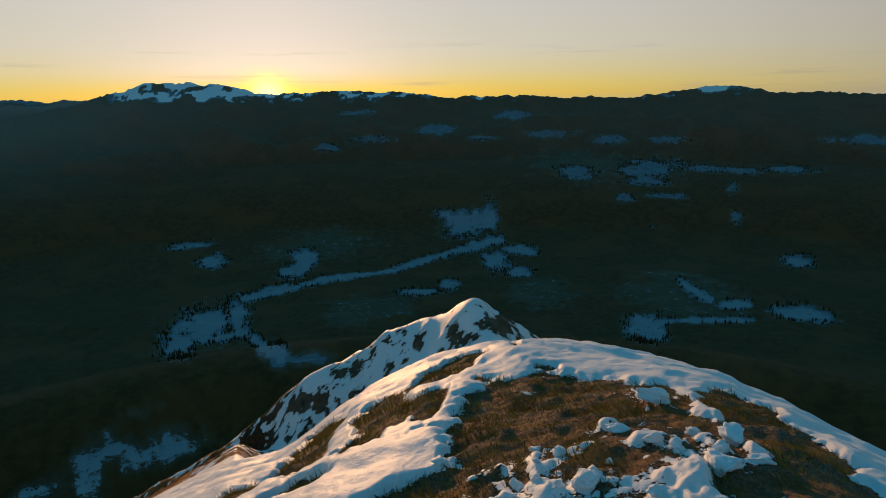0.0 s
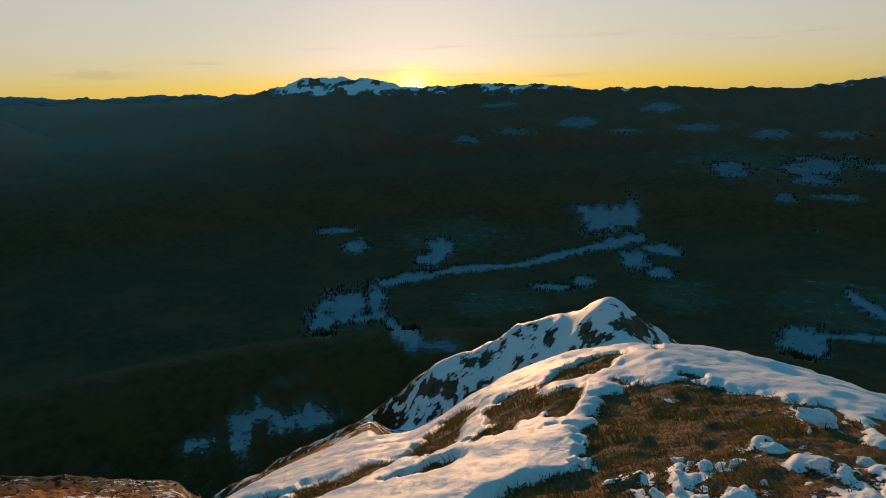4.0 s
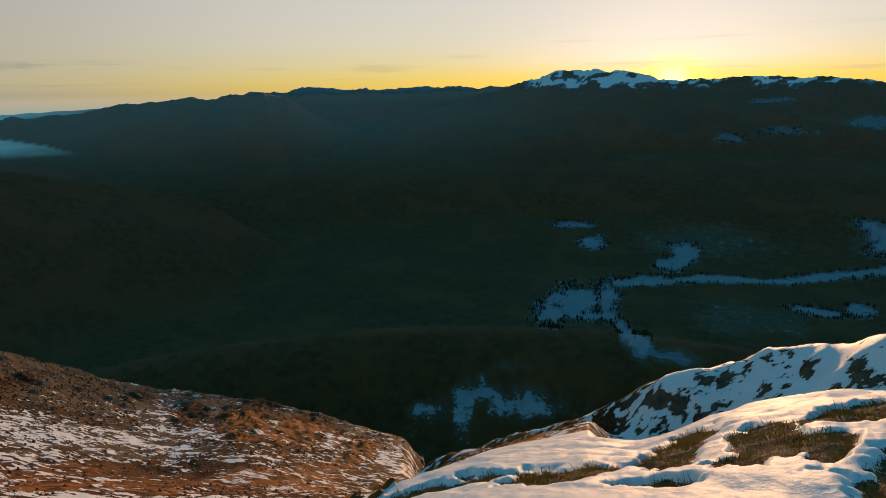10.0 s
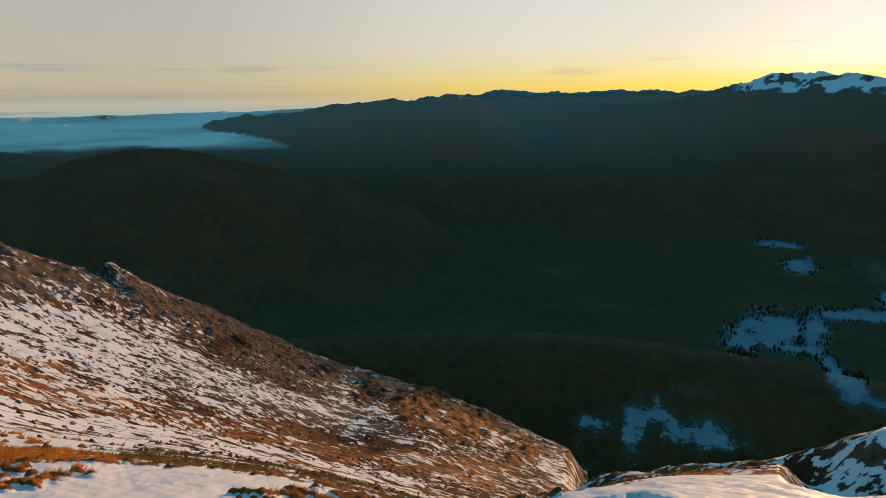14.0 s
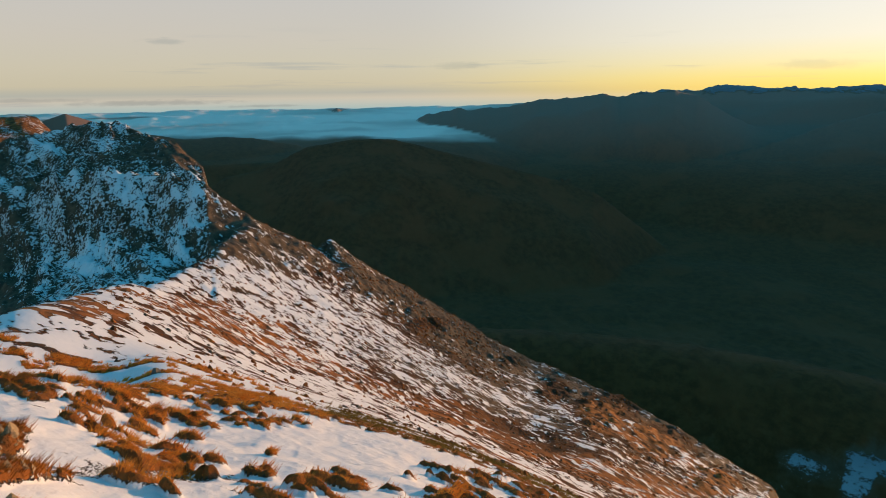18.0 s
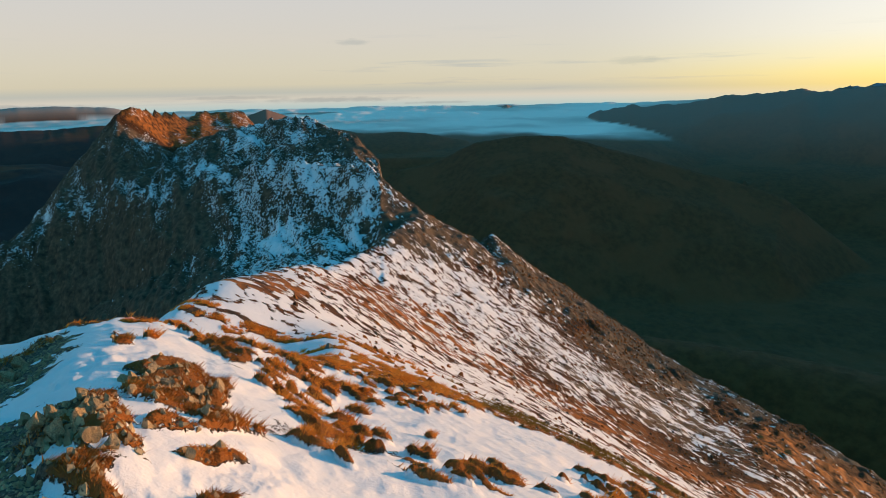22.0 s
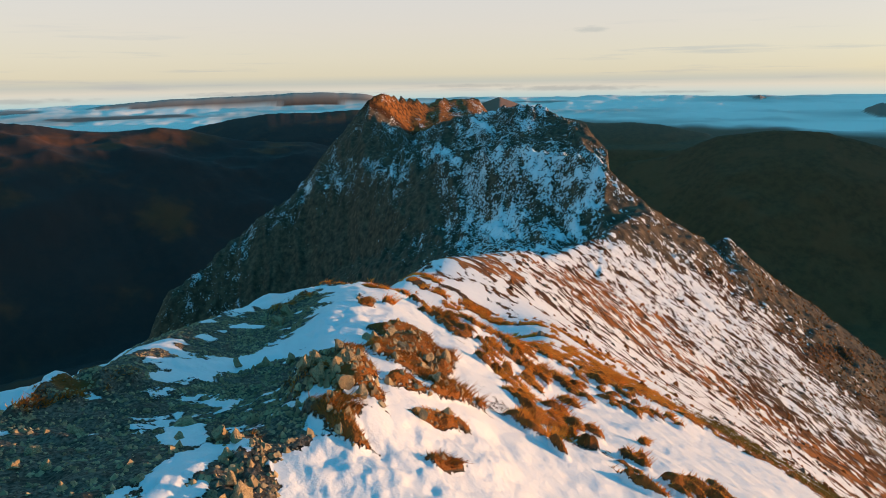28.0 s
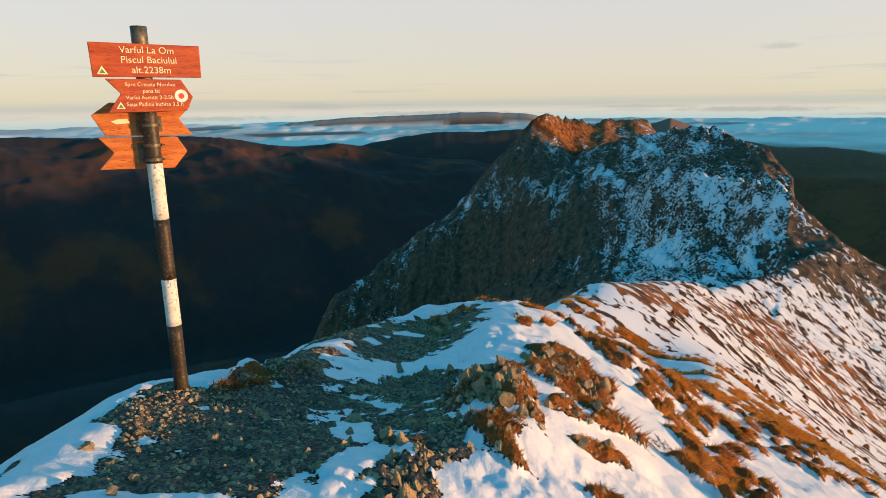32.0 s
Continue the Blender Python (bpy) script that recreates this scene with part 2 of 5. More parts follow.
def ridge(x, y, nodes, left, right, bend=0.0):
    """Height of a ridge along nodes (x, y, z); it falls off on its left and right by those slopes, steepening by bend."""
    best = np.full(x.shape, 1e9)
    z = np.zeros(x.shape)
    for (x0, y0, z0), (x1, y1, z1) in zip(nodes, nodes[1:]):
        dx, dy = x1 - x0, y1 - y0
        length = math.hypot(dx, dy)
        t = np.clip(((x - x0) * dx + (y - y0) * dy) / length ** 2, 0, 1)
        d = np.hypot(x - x0 - t * dx, y - y0 - t * dy)
        side = (dx * (y - y0) - dy * (x - x0)) / length
        w = smooth(-0.25, 0.25, side / (d + 1e-6))
        slope = right + (left - right) * w
        drop = slope * (np.sqrt(d * d + 4) - 2) + bend * d * d / (d + 60)
        h = z0 + (z1 - z0) * t - drop
        near = d < best
        z = np.where(near, h, z)
        best = np.where(near, d, best)
    return z


def beyond(x, y, nodes, slope, way):
    """A cut that falls away behind a line of nodes (left of it: way 1, right: -1), and is no limit before it."""
    best = np.full(x.shape, 1e9)
    z = np.zeros(x.shape)
    for (x0, y0, z0), (x1, y1, z1) in zip(nodes, nodes[1:]):
        dx, dy = x1 - x0, y1 - y0
        length = math.hypot(dx, dy)
        t = np.clip(((x - x0) * dx + (y - y0) * dy) / length ** 2, 0, 1)
        d = np.hypot(x - x0 - t * dx, y - y0 - t * dy)
        side = way * (dx * (y - y0) - dy * (x - x0)) / length
        near = d < best
        z = np.where(near, z0 + (z1 - z0) * t + np.where(side > 0, 2 - slope * d, 2 + 4 * d), z)
        best = np.where(near, d, best)
    return z


def soft_max(k, *fields):
    m = fields[0]
    for f in fields[1:]:
        h = np.clip(0.5 + 0.5 * (f - m) / k, 0, 1)
        m = m + (f - m) * h + k * h * (1 - h)
    return m


BROW = [sighted(131.5, 7, -20.2), sighted(123, 16, -18.9), sighted(116, 26, -18.2), sighted(110, 38, -17.4), sighted(107, 47, -17.2), sighted(99.5, 95, -16.2)]
CREST = [sighted(107, 47, -17.2), sighted(100.2, 92, -16.1), sighted(96.1, 128, -15.6), sighted(93.9, 147, -14.8), sighted(91.2, 170, -13.4), sighted(89.3, 200, -12.1), sighted(88.9, 215, -11.2)]
# the rocky massif, line behind line: azimuths, then distances and angles on each
FACE_AZ = [84, 86, 88.7, 89.3, 90.8, 92, 94.5, 97.1, 99.7, 101.3, 103.9, 106.5, 108.8, 112, 116, 120, 124, 128, 132, 140]
FOOT_R, FOOT_EL = [180, 186, 192, 190, 187, 184, 168, 155, 142, 140, 138, 140, 142, 150, 185, 215, 235, 250, 255, 250], [-26, -20, -16, -15, -15.2, -15.6, -16.9, -17.9, -18.6, -19, -19.6, -20.6, -22, -25, -29, -31, -33, -34, -36, -42]
MID_R, MID_EL = [190, 196, 207, 207, 208, 209, 218, 226, 234, 240, 248, 256, 264, 282, 315, 325, 322, 315, 305, 295], [-22, -16.5, -12.6, -12.0, -11.7, -11.4, -11.6, -12, -12, -12.3, -12.9, -13.4, -13.9, -14.6, -16.5, -18.5, -20.5, -22.5, -26, -36]
BENCH_R, BENCH_EL = [197, 207, 222, 223, 226, 230, 243, 256, 268, 280, 292, 302, 312, 330, 362, 372, 366, 352, 332, 310], [-19, -14.0, -10.4, -10.0, -8.9, -7.5, -6.8, -6.3, -6.0, -6.0, -6.7, -7.4, -8.1, -8.3, -8.4, -10.6, -12.7, -15.7, -17.8, -30]
SKY_AZ = [84, 89.5, 91.4, 92.0, 93, 94, 95.6, 96.8, 98.9, 101.2, 103.8, 105.8, 106.8, 108.6, 109.8, 111.5, 113.5, 115.3, 116.8, 118.4, 120.1, 123.1, 125.8, 129.1, 132, 140]
SKY_R = [235, 262, 285, 298, 308, 318, 332, 342, 358, 375, 388, 396, 400, 404, 407, 410, 414, 418, 420, 419, 416, 406, 392, 368, 350, 330]
SKY_EL = [-26, -16, -10.4, -6.3, -5.0, -4.2, -3.7, -3.2, -2.3, -2.4, -3.0, -3.5, -3.6, -4.3, -4.8, -3.6, -2.6, -4.1, -5.6, -7.4, -9.2, -11.8, -13.4, -16.1, -19.5, -32]
TOP_AZ = [90, 98, 101, 102.7, 103.5, 104.5, 105.2, 106.2, 107.0, 107.7, 108.2, 109.2, 111.1, 112.2, 113.5, 115.3, 116.8, 120.1, 125.8, 132, 140]
TOP_R = [640, 630, 615, 590, 580, 566, 555, 540, 525, 512, 500, 482, 452, 434, 426, 427, 430, 428, 404, 362, 342]
TOP_EL = [-14, -6, -3.9, -2.7, -1.9, -1.6, -1.8, -1.9, -1.55, -1.9, -2.1, -1.7, -1.4, -1.15, -1.75, -3.9, -5.6, -9.4, -13.8, -20, -33]
SPUR = [sighted(88.7, 222, -10.5), sighted(86.0, 224, -12.5), sighted(83.8, 226, -13.9), sighted(82.6, 227, -14.3), sighted(82.1, 228, -13.5), sighted(81.5, 228, -13.2), sighted(80.5, 230, -13.9), sighted(79.2, 233, -15.0), sighted(77.0, 236, -16.8), sighted(74.5, 239, -18.3), sighted(71.4, 239, -20.5), sighted(67.9, 237, -22.8),
        sighted(64.8, 232, -24.3), sighted(60.5, 226, -25.6), sighted(56.7, 217, -26.7), sighted(51.5, 205, -27.9), sighted(48.3, 197, -28.9), sighted(46.1, 192, -30), sighted(40.8, 184, -32.3), sighted(37.5, 180, -33.6)]
KNOB = [sighted(-9, 27, -25), sighted(-8, 60, -26.5), sighted(-5, 88, -22.6), sighted(-2.6, 100, -19.0), sighted(-1.2, 101, -19.3), sighted(0.4, 102, -20.2), sighted(2.6, 103, -21.2), sighted(5.5, 104, -22.0), sighted(8.3, 104, -23.1), sighted(11.2, 104, -24.3), sighted(14, 104, -25.6), sighted(17.5, 105, -27.7),
        sighted(20.4, 106, -28.9), sighted(25.4, 109, -30.4), sighted(30.6, 116, -31.5), sighted(36.5, 128, -33.5), sighted(40, 150, -37)]
TAIL = [sighted(-2.6, 100, -19.0), sighted(-4.0, 103, -19.5), sighted(-5.7, 106, -20.2), sighted(-7.6, 110, -20.8), sighted(-12, 122, -24), sighted(-20, 180, -33)]


# lifts that fit the rim of the summit's dome to the camera's view: azimuths, degrees
SHOULDER_AZ = [-60, -35.5, -30.5, -27.4, -23.7, -20.8, -17.8, -14.8, -11.7, -8.4, -5.7, -3, 1.5, 5, 8.4, 13.1, 16.7, 24, 40, 108, 111.7, 115, 118, 122, 126, 130, 134, 138, 142, 148, 152, 175]
SHOULDER_LIFT = [-1.5, -1.7, -1.2, -1.4, -1.2, -1.1, -0.7, 0, 0.95, 1.85, 2.3, 2.5, 2.5, 1.8, 0.8, -1.0, -1.6, -1.0, 0, 0, 1.0, 1.4, 1.1, -0.4, -0.8, -0.3, 0.7, 0.4, 0.1, -0.5, -1.1, -0.6]


def near_ground(x, y):
    """The rounded summit that the camera stands on."""
    r2 = x * x + y * y
    fall = -x * math.sin(radians(50)) + y * math.cos(radians(50))
    z = -0.345 * fall - 0.0098 * r2
    right = np.maximum(0, x - 0.25 * y)
    z = z - 0.14 * right ** 2 / (1 + 0.05 * right)
    across = x * math.cos(radians(50)) + y * math.sin(radians(50))
    z = z - 0.016 * np.maximum(0, fall - 1.2 * np.abs(across)) ** 2 / (1 + 0.02 * fall.clip(0))
    az = np.degrees(np.arctan2(-x, y))
    rise = np.exp(-((az - 109) / 19) ** 2)
    brow = 0.27 * np.exp(-((y + 1.75) / 0.8) ** 2) * smooth(-0.3, -1.3, x) * smooth(-5.5, -4.0, x)
    dip = 0.5 * np.exp(-((np.sqrt(r2) - 9.5) / 3.2) ** 2) * smooth(44, 54, az) * smooth(106, 96, az)
    r = np.sqrt(r2)
    lift = np.interp(np.where(az < -100, az + 360, az), SHOULDER_AZ, SHOULDER_LIFT)
    lift = np.radians(lift) * 1.17 * r * smooth(np.where(np.abs(az) > 100, 2.6, 3.0), np.where(np.abs(az) > 100, 5.0, 10.0), r)
    return z + 0.062 * r * rise + brow - dip + lift


EDGE = [polar(200, 2.7), polar(170, 2.4), polar(160, 2.7), polar(153, 3.35), polar(146.5, 4.45), polar(137, 5.0), polar(132, 5.7), polar(127, 8.5), polar(122, 16), polar(117, 30), polar(107.3, 47)]


def edge_side(x, y):
    """Distance past the edge of the summit, to the north-west, where it breaks off; negative on the summit."""
    best = np.full(x.shape, 1e9)
    out, lean = np.zeros(x.shape), np.zeros(x.shape)
    for (x0, y0), (x1, y1) in zip(EDGE, EDGE[1:]):
        dx, dy = x1 - x0, y1 - y0
        length = math.hypot(dx, dy)
        t = np.clip(((x - x0) * dx + (y - y0) * dy) / length ** 2, 0, 1)
        d = np.hypot(x - x0 - t * dx, y - y0 - t * dy)
        side = (dx * (y - y0) - dy * (x - x0)) / length
        near = (d < best - 1e-6) | ((d < best + 1e-6) & (np.abs(side) > lean))
        out = np.where(near, np.where(side < 0, -d, d), out)
        lean = np.where(near, np.abs(side), lean)
        best = np.where(near, d, best)
    return out


def massif(x, y):
    """The rocky ridge: its foot, face, bench, nearer top and farther top, and the fall behind."""
    az, r = np.degrees(np.arctan2(-x, y)), np.hypot(x, y)
    az = np.where(az < -100, az + 360, az)
    lines = [(np.interp(az, FACE_AZ, a), np.interp(az, FACE_AZ, b)) for a, b in ((FOOT_R, FOOT_EL), (MID_R, MID_EL), (BENCH_R, BENCH_EL))]
    shelf = np.interp(az, [92, 95, 102, 107, 112], [-0.7, -0.5, -0.35, 0.3, 0.6])
    lines.append((lines[2][0] + 11, lines[2][1] + shelf))
    sky_r, sky_el = np.interp(az, SKY_AZ, SKY_R), np.interp(az, SKY_AZ, SKY_EL)
    lines.append((sky_r, sky_el))
    lines.append((sky_r + np.interp(az, [88, 106, 111, 113], [30, 26, 6, 3]), sky_el - np.interp(az, [88, 104, 109, 112], [5.0, 1.5, 0.3, -0.2])))
    top_r, top_el = np.interp(az, TOP_AZ, TOP_R), np.interp(az, TOP_AZ, TOP_EL)
    lines.append((np.maximum(top_r, lines[-1][0] + 2), top_el))
    lines.append((lines[-1][0] + 60, top_el - 8))
    placed = [(a, EYE + a * np.tan(np.radians(b))) for a, b in lines]
    z = placed[0][1] - 1.2 * (placed[0][0] - r)
    for (r0, z0), (r1, z1) in zip(placed, placed[1:]):
        z = np.where(r >= r0, z0 + (z1 - z0) * np.clip((r - r0) / (r1 - r0), 0, 1), z)
    z = z - 1.0 * np.maximum(0, r - placed[-1][0])
    return np.where((az > 80) & (az < 145), z, -2000)


def far_slopes(x, y):
    """The spurs and the rocky ridge beyond the summit."""
    crest = ridge(x, y, CREST, 1.25, 0.62)
    far = soft_max(1.5, soft_max(4.0, crest, ridge(x, y, BROW, 1.25, 0.36, 1.6), ridge(x, y, SPUR, 1.15, 0.5, 0.25)), massif(x, y))
    knob = ridge(x, y, KNOB, 0.8, 1.0, 0.3)
    far = soft_max(4.0, far, knob, ridge(x, y, TAIL, 0.9, 0.8))
    az = np.degrees(np.arctan2(-x, y))
    face = 0.068 * x - 0.53 * y - 33 + 4.5 * smooth(64, 54, az) - 30 * smooth(40, 34, az) - np.where((az > 30) & (az < 99), 300 * smooth(92, 98, az), 3000)
    far = soft_max(3.0, far, face - 2.0 * np.maximum(0, np.hypot(x, y) - 245))
    far = np.minimum(far, beyond(x, y, SPUR, 1.1, 1) + 900 * smooth(86.5, 88.7, az) + 900 * smooth(38, 34, az))
    return np.minimum(far, beyond(x, y, KNOB[3:], 1.1, -1) + 900 * smooth(37, 42, az) + 900 * smooth(-3, -8, az))


def mountain(x, y):
    """The summit, its spurs and the rocky ridge, without fine relief."""
    r = np.hypot(x, y)
    az = np.degrees(np.arctan2(-x, y))
    near = near_ground(x, y)
    e = edge_side(x, y)
    near = near - np.where(e > 0, 1.1 * (np.sqrt(e * e + 0.15) - 0.387), 0)
    w = smooth(14, 42, r)
    z = near * (1 - w) + soft_max(60.0, far_slopes(x, y), -640.0 + 0 * r) * w
    # an even apron joins the summit to the slope below its crest
    k = np.clip((r - 14) / 51, 0, 1)
    u = np.maximum(r, 0.01)
    apron = EYE + r * ((near_ground(x * 14 / u, y * 14 / u) - EYE) / 14 * (1 - k) + (far_slopes(x * 65 / u, y * 65 / u) - EYE) / 65 * k)
    side = smooth(42, 50, az) * smooth(104, 96, az) * (r > 14) * (r < 65)
    z = z * (1 - side) + np.maximum(z, apron) * side
    crest = np.interp(az, [10, 14, 17.5, 20.4, 25.4, 30.6, 36.5, 42], [-27, -25.6, -27.7, -28.9, -30.4, -31.5, -33.5, -36]) - 0.9
    k = np.clip((r - 14) / 86, 0, 1)
    flank = EYE + r * ((near_ground(x * 14 / u, y * 14 / u) - EYE) / 14 * (1 - k ** 0.6) + np.tan(np.radians(crest)) * k ** 0.6)
    sunny = smooth(15, 21, az) * smooth(46, 40, az) * (r > 14) * (r < 100)
    return z * (1 - sunny) + np.maximum(z, flank) * sunny


def knots(az, *pairs):
    a = [p[0] for p in pairs]
    return np.interp(az, a, [p[1] for p in pairs])


def hills(az, r, crest, dist, front, back, rough, seed, x, y, reach=900):
    """A far range: its crest's angle seen from the summit, its distance, and the slopes before and behind it."""
    depth = np.maximum(0, dist - r)
    top = EYE + dist * np.tan(np.radians(crest))
    teeth = rough * (fbm(az * 0.9, 0 * az + seed, 4, seed) + 0.5 * fbm(az * 4, 0 * az + seed, 4, seed + 5, 0.6))
    cut = ridged(x / 420.0 + seed, y / 420.0, 4, seed + 3) - 0.55
    return top + teeth * np.exp(-depth / 160.0) - np.where(r < dist, front * depth * (1 - 0.55 * cut * smooth(0, 350, depth)) + 250 * (depth / reach) ** 3, back * (r - dist))


def far_country(x, y):
    r = np.hypot(x, y)
    az = np.degrees(np.arctan2(-x, y))
    az = np.where(az < -100, az + 360, az)
    floor = -620 + 45 * fbm(x / 500, y / 500, 4, 21) + 30 * smooth(1500, 2600, r)
    west = smooth(58, 72, az)
    el = np.interp(r, [1500, 2600, 3200, 3800, 4400, 4970], [-22, -6.2, -4.3, -3.1, -2.25, -1.55])
    plain = EYE + r * np.tan(np.radians(el)) + 2.0 * fbm(x / 260, y / 260, 3, 31)
    el2 = np.interp(r, [1500, 2600, 3300, 4200, 4970], [-22, -12, -6.5, -3.0, -1.1])
    plain = plain * west + (EYE + r * np.tan(np.radians(el2))) * (1 - west)
    z = np.maximum(floor, plain)
    great = knots(az, (-100, -0.8), (-60, -0.6), (-35, -0.5), (-27.7, -0.2), (-25, 0.38), (-21.3, 0.05), (-17.8, -0.5), (-11.6, -0.5), (-6, -0.3), (-1, -0.42), (4, 0.15), (7, 0.28), (13, 0.32),
                  (14.6, 0.02), (15.6, 0.02), (17, 0.5), (18.6, 0.88), (21.7, 1.15), (25.1, 1.12), (26.8, 0.55), (28.7, -0.05), (32.7, -1.05), (36.6, -2.1), (44.8, -5.1), (49, -6.4), (61, -8.2), (75, -12), (90, -20))
    z = np.maximum(z, hills(az, r, great, np.interp(az, [20, 30, 49, 75], [4300, 4200, 3300, 2300]), 0.36, 0.3, 19.0, 41, x, y, 1800))
    back = knots(az, (20, -1.5), (30, -0.15), (37, -0.02), (41, -0.2), (47, 0.08), (49, -0.15), (53, -0.4), (60, -1.0), (70, -3), (80, -8))
    z = np.maximum(z, hills(az, r, back, 4750 + 0 * az, 0.3, 0.3, 22.0, 52, x, y))
    twin = knots(az, (30, -6), (45, -3), (48.8, -0.8), (50.5, -0.3), (51.8, -0.2), (53.5, -0.6), (55.2, -0.9), (56.6, -0.4), (58.0, -0.7), (59.4, -0.9), (62.2, -1.0), (64.6, -1.55), (67.6, -1.75), (69.4, -1.75), (70.6, -1.95), (72.2, -2.15), (73.2, -2.7), (74.5, -3.6), (77, -5), (90, -20))
    z = np.maximum(z, hills(az, r, twin, 4000 + 0 * az, 0.22, 0.3, 13.0, 63, x, y))
    round_hill = knots(az, (50, -14), (57, -9), (61, -7.9), (66.4, -6.6), (71.4, -5.3), (75.2, -4.35), (79, -4.25), (83, -4.8), (87, -6.6), (90.2, -7.2), (95, -10), (110, -20))
    z = np.maximum(z, hills(az, r, round_hill, 2400 + 0 * az, 0.36, 0.35, 3.0, 74, x, y))
    low = knots(az, (75, -12), (81, -6), (84, -4.6), (85.5, -4.35), (87.5, -3.95), (90, -3.75), (93.3, -3.85), (95.5, -3.4), (99, -3.0), (103, -3.3), (108, -5), (120, -15))
    z = np.maximum(z, hills(az, r, low, 3000 + 0 * az, 0.3, 0.3, 3.0, 85, x, y))
    cone = knots(az, (92, -6), (97, -3.2), (99.5, -2.3), (101.7, -1.5), (104, -2.3), (107, -3.5), (115, -8))
    z = np.maximum(z, hills(az, r, cone, 4100 + 0 * az, 0.3, 0.3, 3.0, 96, x, y))
    behind = knots(az, (95, -6), (106, -2.6), (114.5, -2.5), (118.5, -2.6), (122.4, -2.65), (125.7, -3.05), (128.1, -3.5), (129.6, -3.9), (133, -4.8), (140, -9))
    z = np.maximum(z, hills(az, r, behind, 3300 + 0 * az, 0.14, 0.3, 5.0, 107, x, y))
    folded = knots(az, (100, -14), (112, -7), (119, -5.1), (123.2, -5.0), (126.3, -4.5), (128.8, -3.8), (131.3, -3.5), (134.3, -3.7), (137.6, -3.4), (140.3, -2.8), (143.4, -2.5), (147.6, -2.4), (151.5, -2.4), (155.1, -2.1), (165, -2.0), (200, -2), (260, -1))
    z = np.maximum(z, hills(az, r, folded, 2600 + 0 * az, 0.11, 0.3, 4.0, 118, x, y) + 70 * smooth(112, 122, az) * smooth(1500, 1900, r) * (ridged(x / 300, y / 300, 4, 60) - 0.66) * smooth(2640, 2450, r))
    isles = knots(az, (60, -6), (78, -2.6), (80.3, -1.5), (82, -2.4), (100, -3), (110, -2.2), (112.5, -1.35), (114, -1.05), (117, -0.9), (120, -0.9), (124, -1.05), (128, -1.15), (131.5, -1.25), (135, -1.5), (139, -2.2), (150, -4))
    z = np.maximum(z, hills(az, r, isles, 4780 + 0 * az, 0.05, 0.3, 6.0, 129, x, y, 300))
    return z, west * smooth(7, 1, z - np.maximum(floor, plain))


# ---- ground: one sheet from the summit to the horizon ----
def spaced(*parts):
    out = []
    for a, b, k in parts:
        out.extend(np.exp(np.linspace(math.log(a), math.log(b), k, endpoint=False)))
    return np.array(out + [4980.0])


RINGS = spaced((0.15, 1.6, 14), (1.6, 14, 255), (14, 110, 165), (110, 190, 85), (190, 450, 240), (450, 1050, 36), (1050, 4980, 170))
FAN = np.concatenate([np.arange(-44, 166, 0.16), np.arange(166, 316, 3.0)])


def spots_of(u, v, spots):
    """How deep a place lies in the nearest of some round patches (1 at a centre, 0 at a rim)."""
    best = np.full(u.shape, -2.0, dtype=np.float32)
    for a, e, wa, we in spots:
        best = np.maximum(best, 1 - np.sqrt(((u - a) / wa) ** 2 + ((v - e) / we) ** 2))
    return best


def strips_of(u, v, strips):
    """The same for straight strips from one place to another."""
    best = np.full(u.shape, -2.0, dtype=np.float32)
    for a, e, b, f, wide in strips:
        t = np.clip(((u - a) * (b - a) + (v - e) * (f - e)) / ((b - a) ** 2 + (f - e) ** 2), 0, 1)
        best = np.maximum(best, 1 - np.hypot(u - a - t * (b - a), v - e - t * (f - e)) / wide)
    return best


def tussocks():
    """Tufts of grass standing through the snow on the slope below the crest: places, half axes, turns."""
    rng = np.random.RandomState(21)
    out = []
    while len(out) < 700:
        r, az = 4.7 + 18 * rng.rand() ** 0.7, rng.uniform(40, 121)
        x, y = polar(az, r)
        thick = float(fbm(np.array([x / 2.6]), np.array([y / 2.6]), 3, 37)[0])
        if az > 100 + 1.4 * (r - 4.6) or rng.rand() > 0.42 + 1.4 * thick:
            continue
        a = rng.uniform(0.045, 0.10) * (1 + 0.055 * r)
        out.append((x, y, a * rng.uniform(1.2, 2.8), a * rng.uniform(0.55, 0.85), rng.normal(58, 16)))
    return out


def ovals(x, y, spots, scattered=False):
    """The same for ovals on the ground: place, half axes, turn in degrees."""
    best = np.full(x.shape, -2.0, dtype=np.float32)
    for cx, cy, a, b, turn in spots:
        c, s = math.cos(radians(turn)), math.sin(radians(turn))
        if scattered:
            rows = np.nonzero(np.abs(np.hypot(x[:, 0], y[:, 0]) - math.hypot(cx, cy)) < 2.2 * a)[0]
            if not len(rows):
                continue
            i0, i1 = rows[0], rows[-1] + 1
            cols = np.nonzero(np.hypot(x[i0] - cx * np.hypot(x[i0, 0], y[i0, 0]) / math.hypot(cx, cy), y[i0] - cy * np.hypot(x[i0, 0], y[i0, 0]) / math.hypot(cx, cy)) < 2.6 * a)[0]
            if not len(cols):
                continue
            box = (slice(i0, i1), slice(cols[0], cols[-1] + 1))
        else:
            box = (slice(None), slice(None))
        u, v = (x[box] - cx) * c + (y[box] - cy) * s, (y[box] - cy) * c - (x[box] - cx) * s
        best[box] = np.maximum(best[box], 1 - np.sqrt((u / a) ** 2 + (v / b) ** 2))
    return best


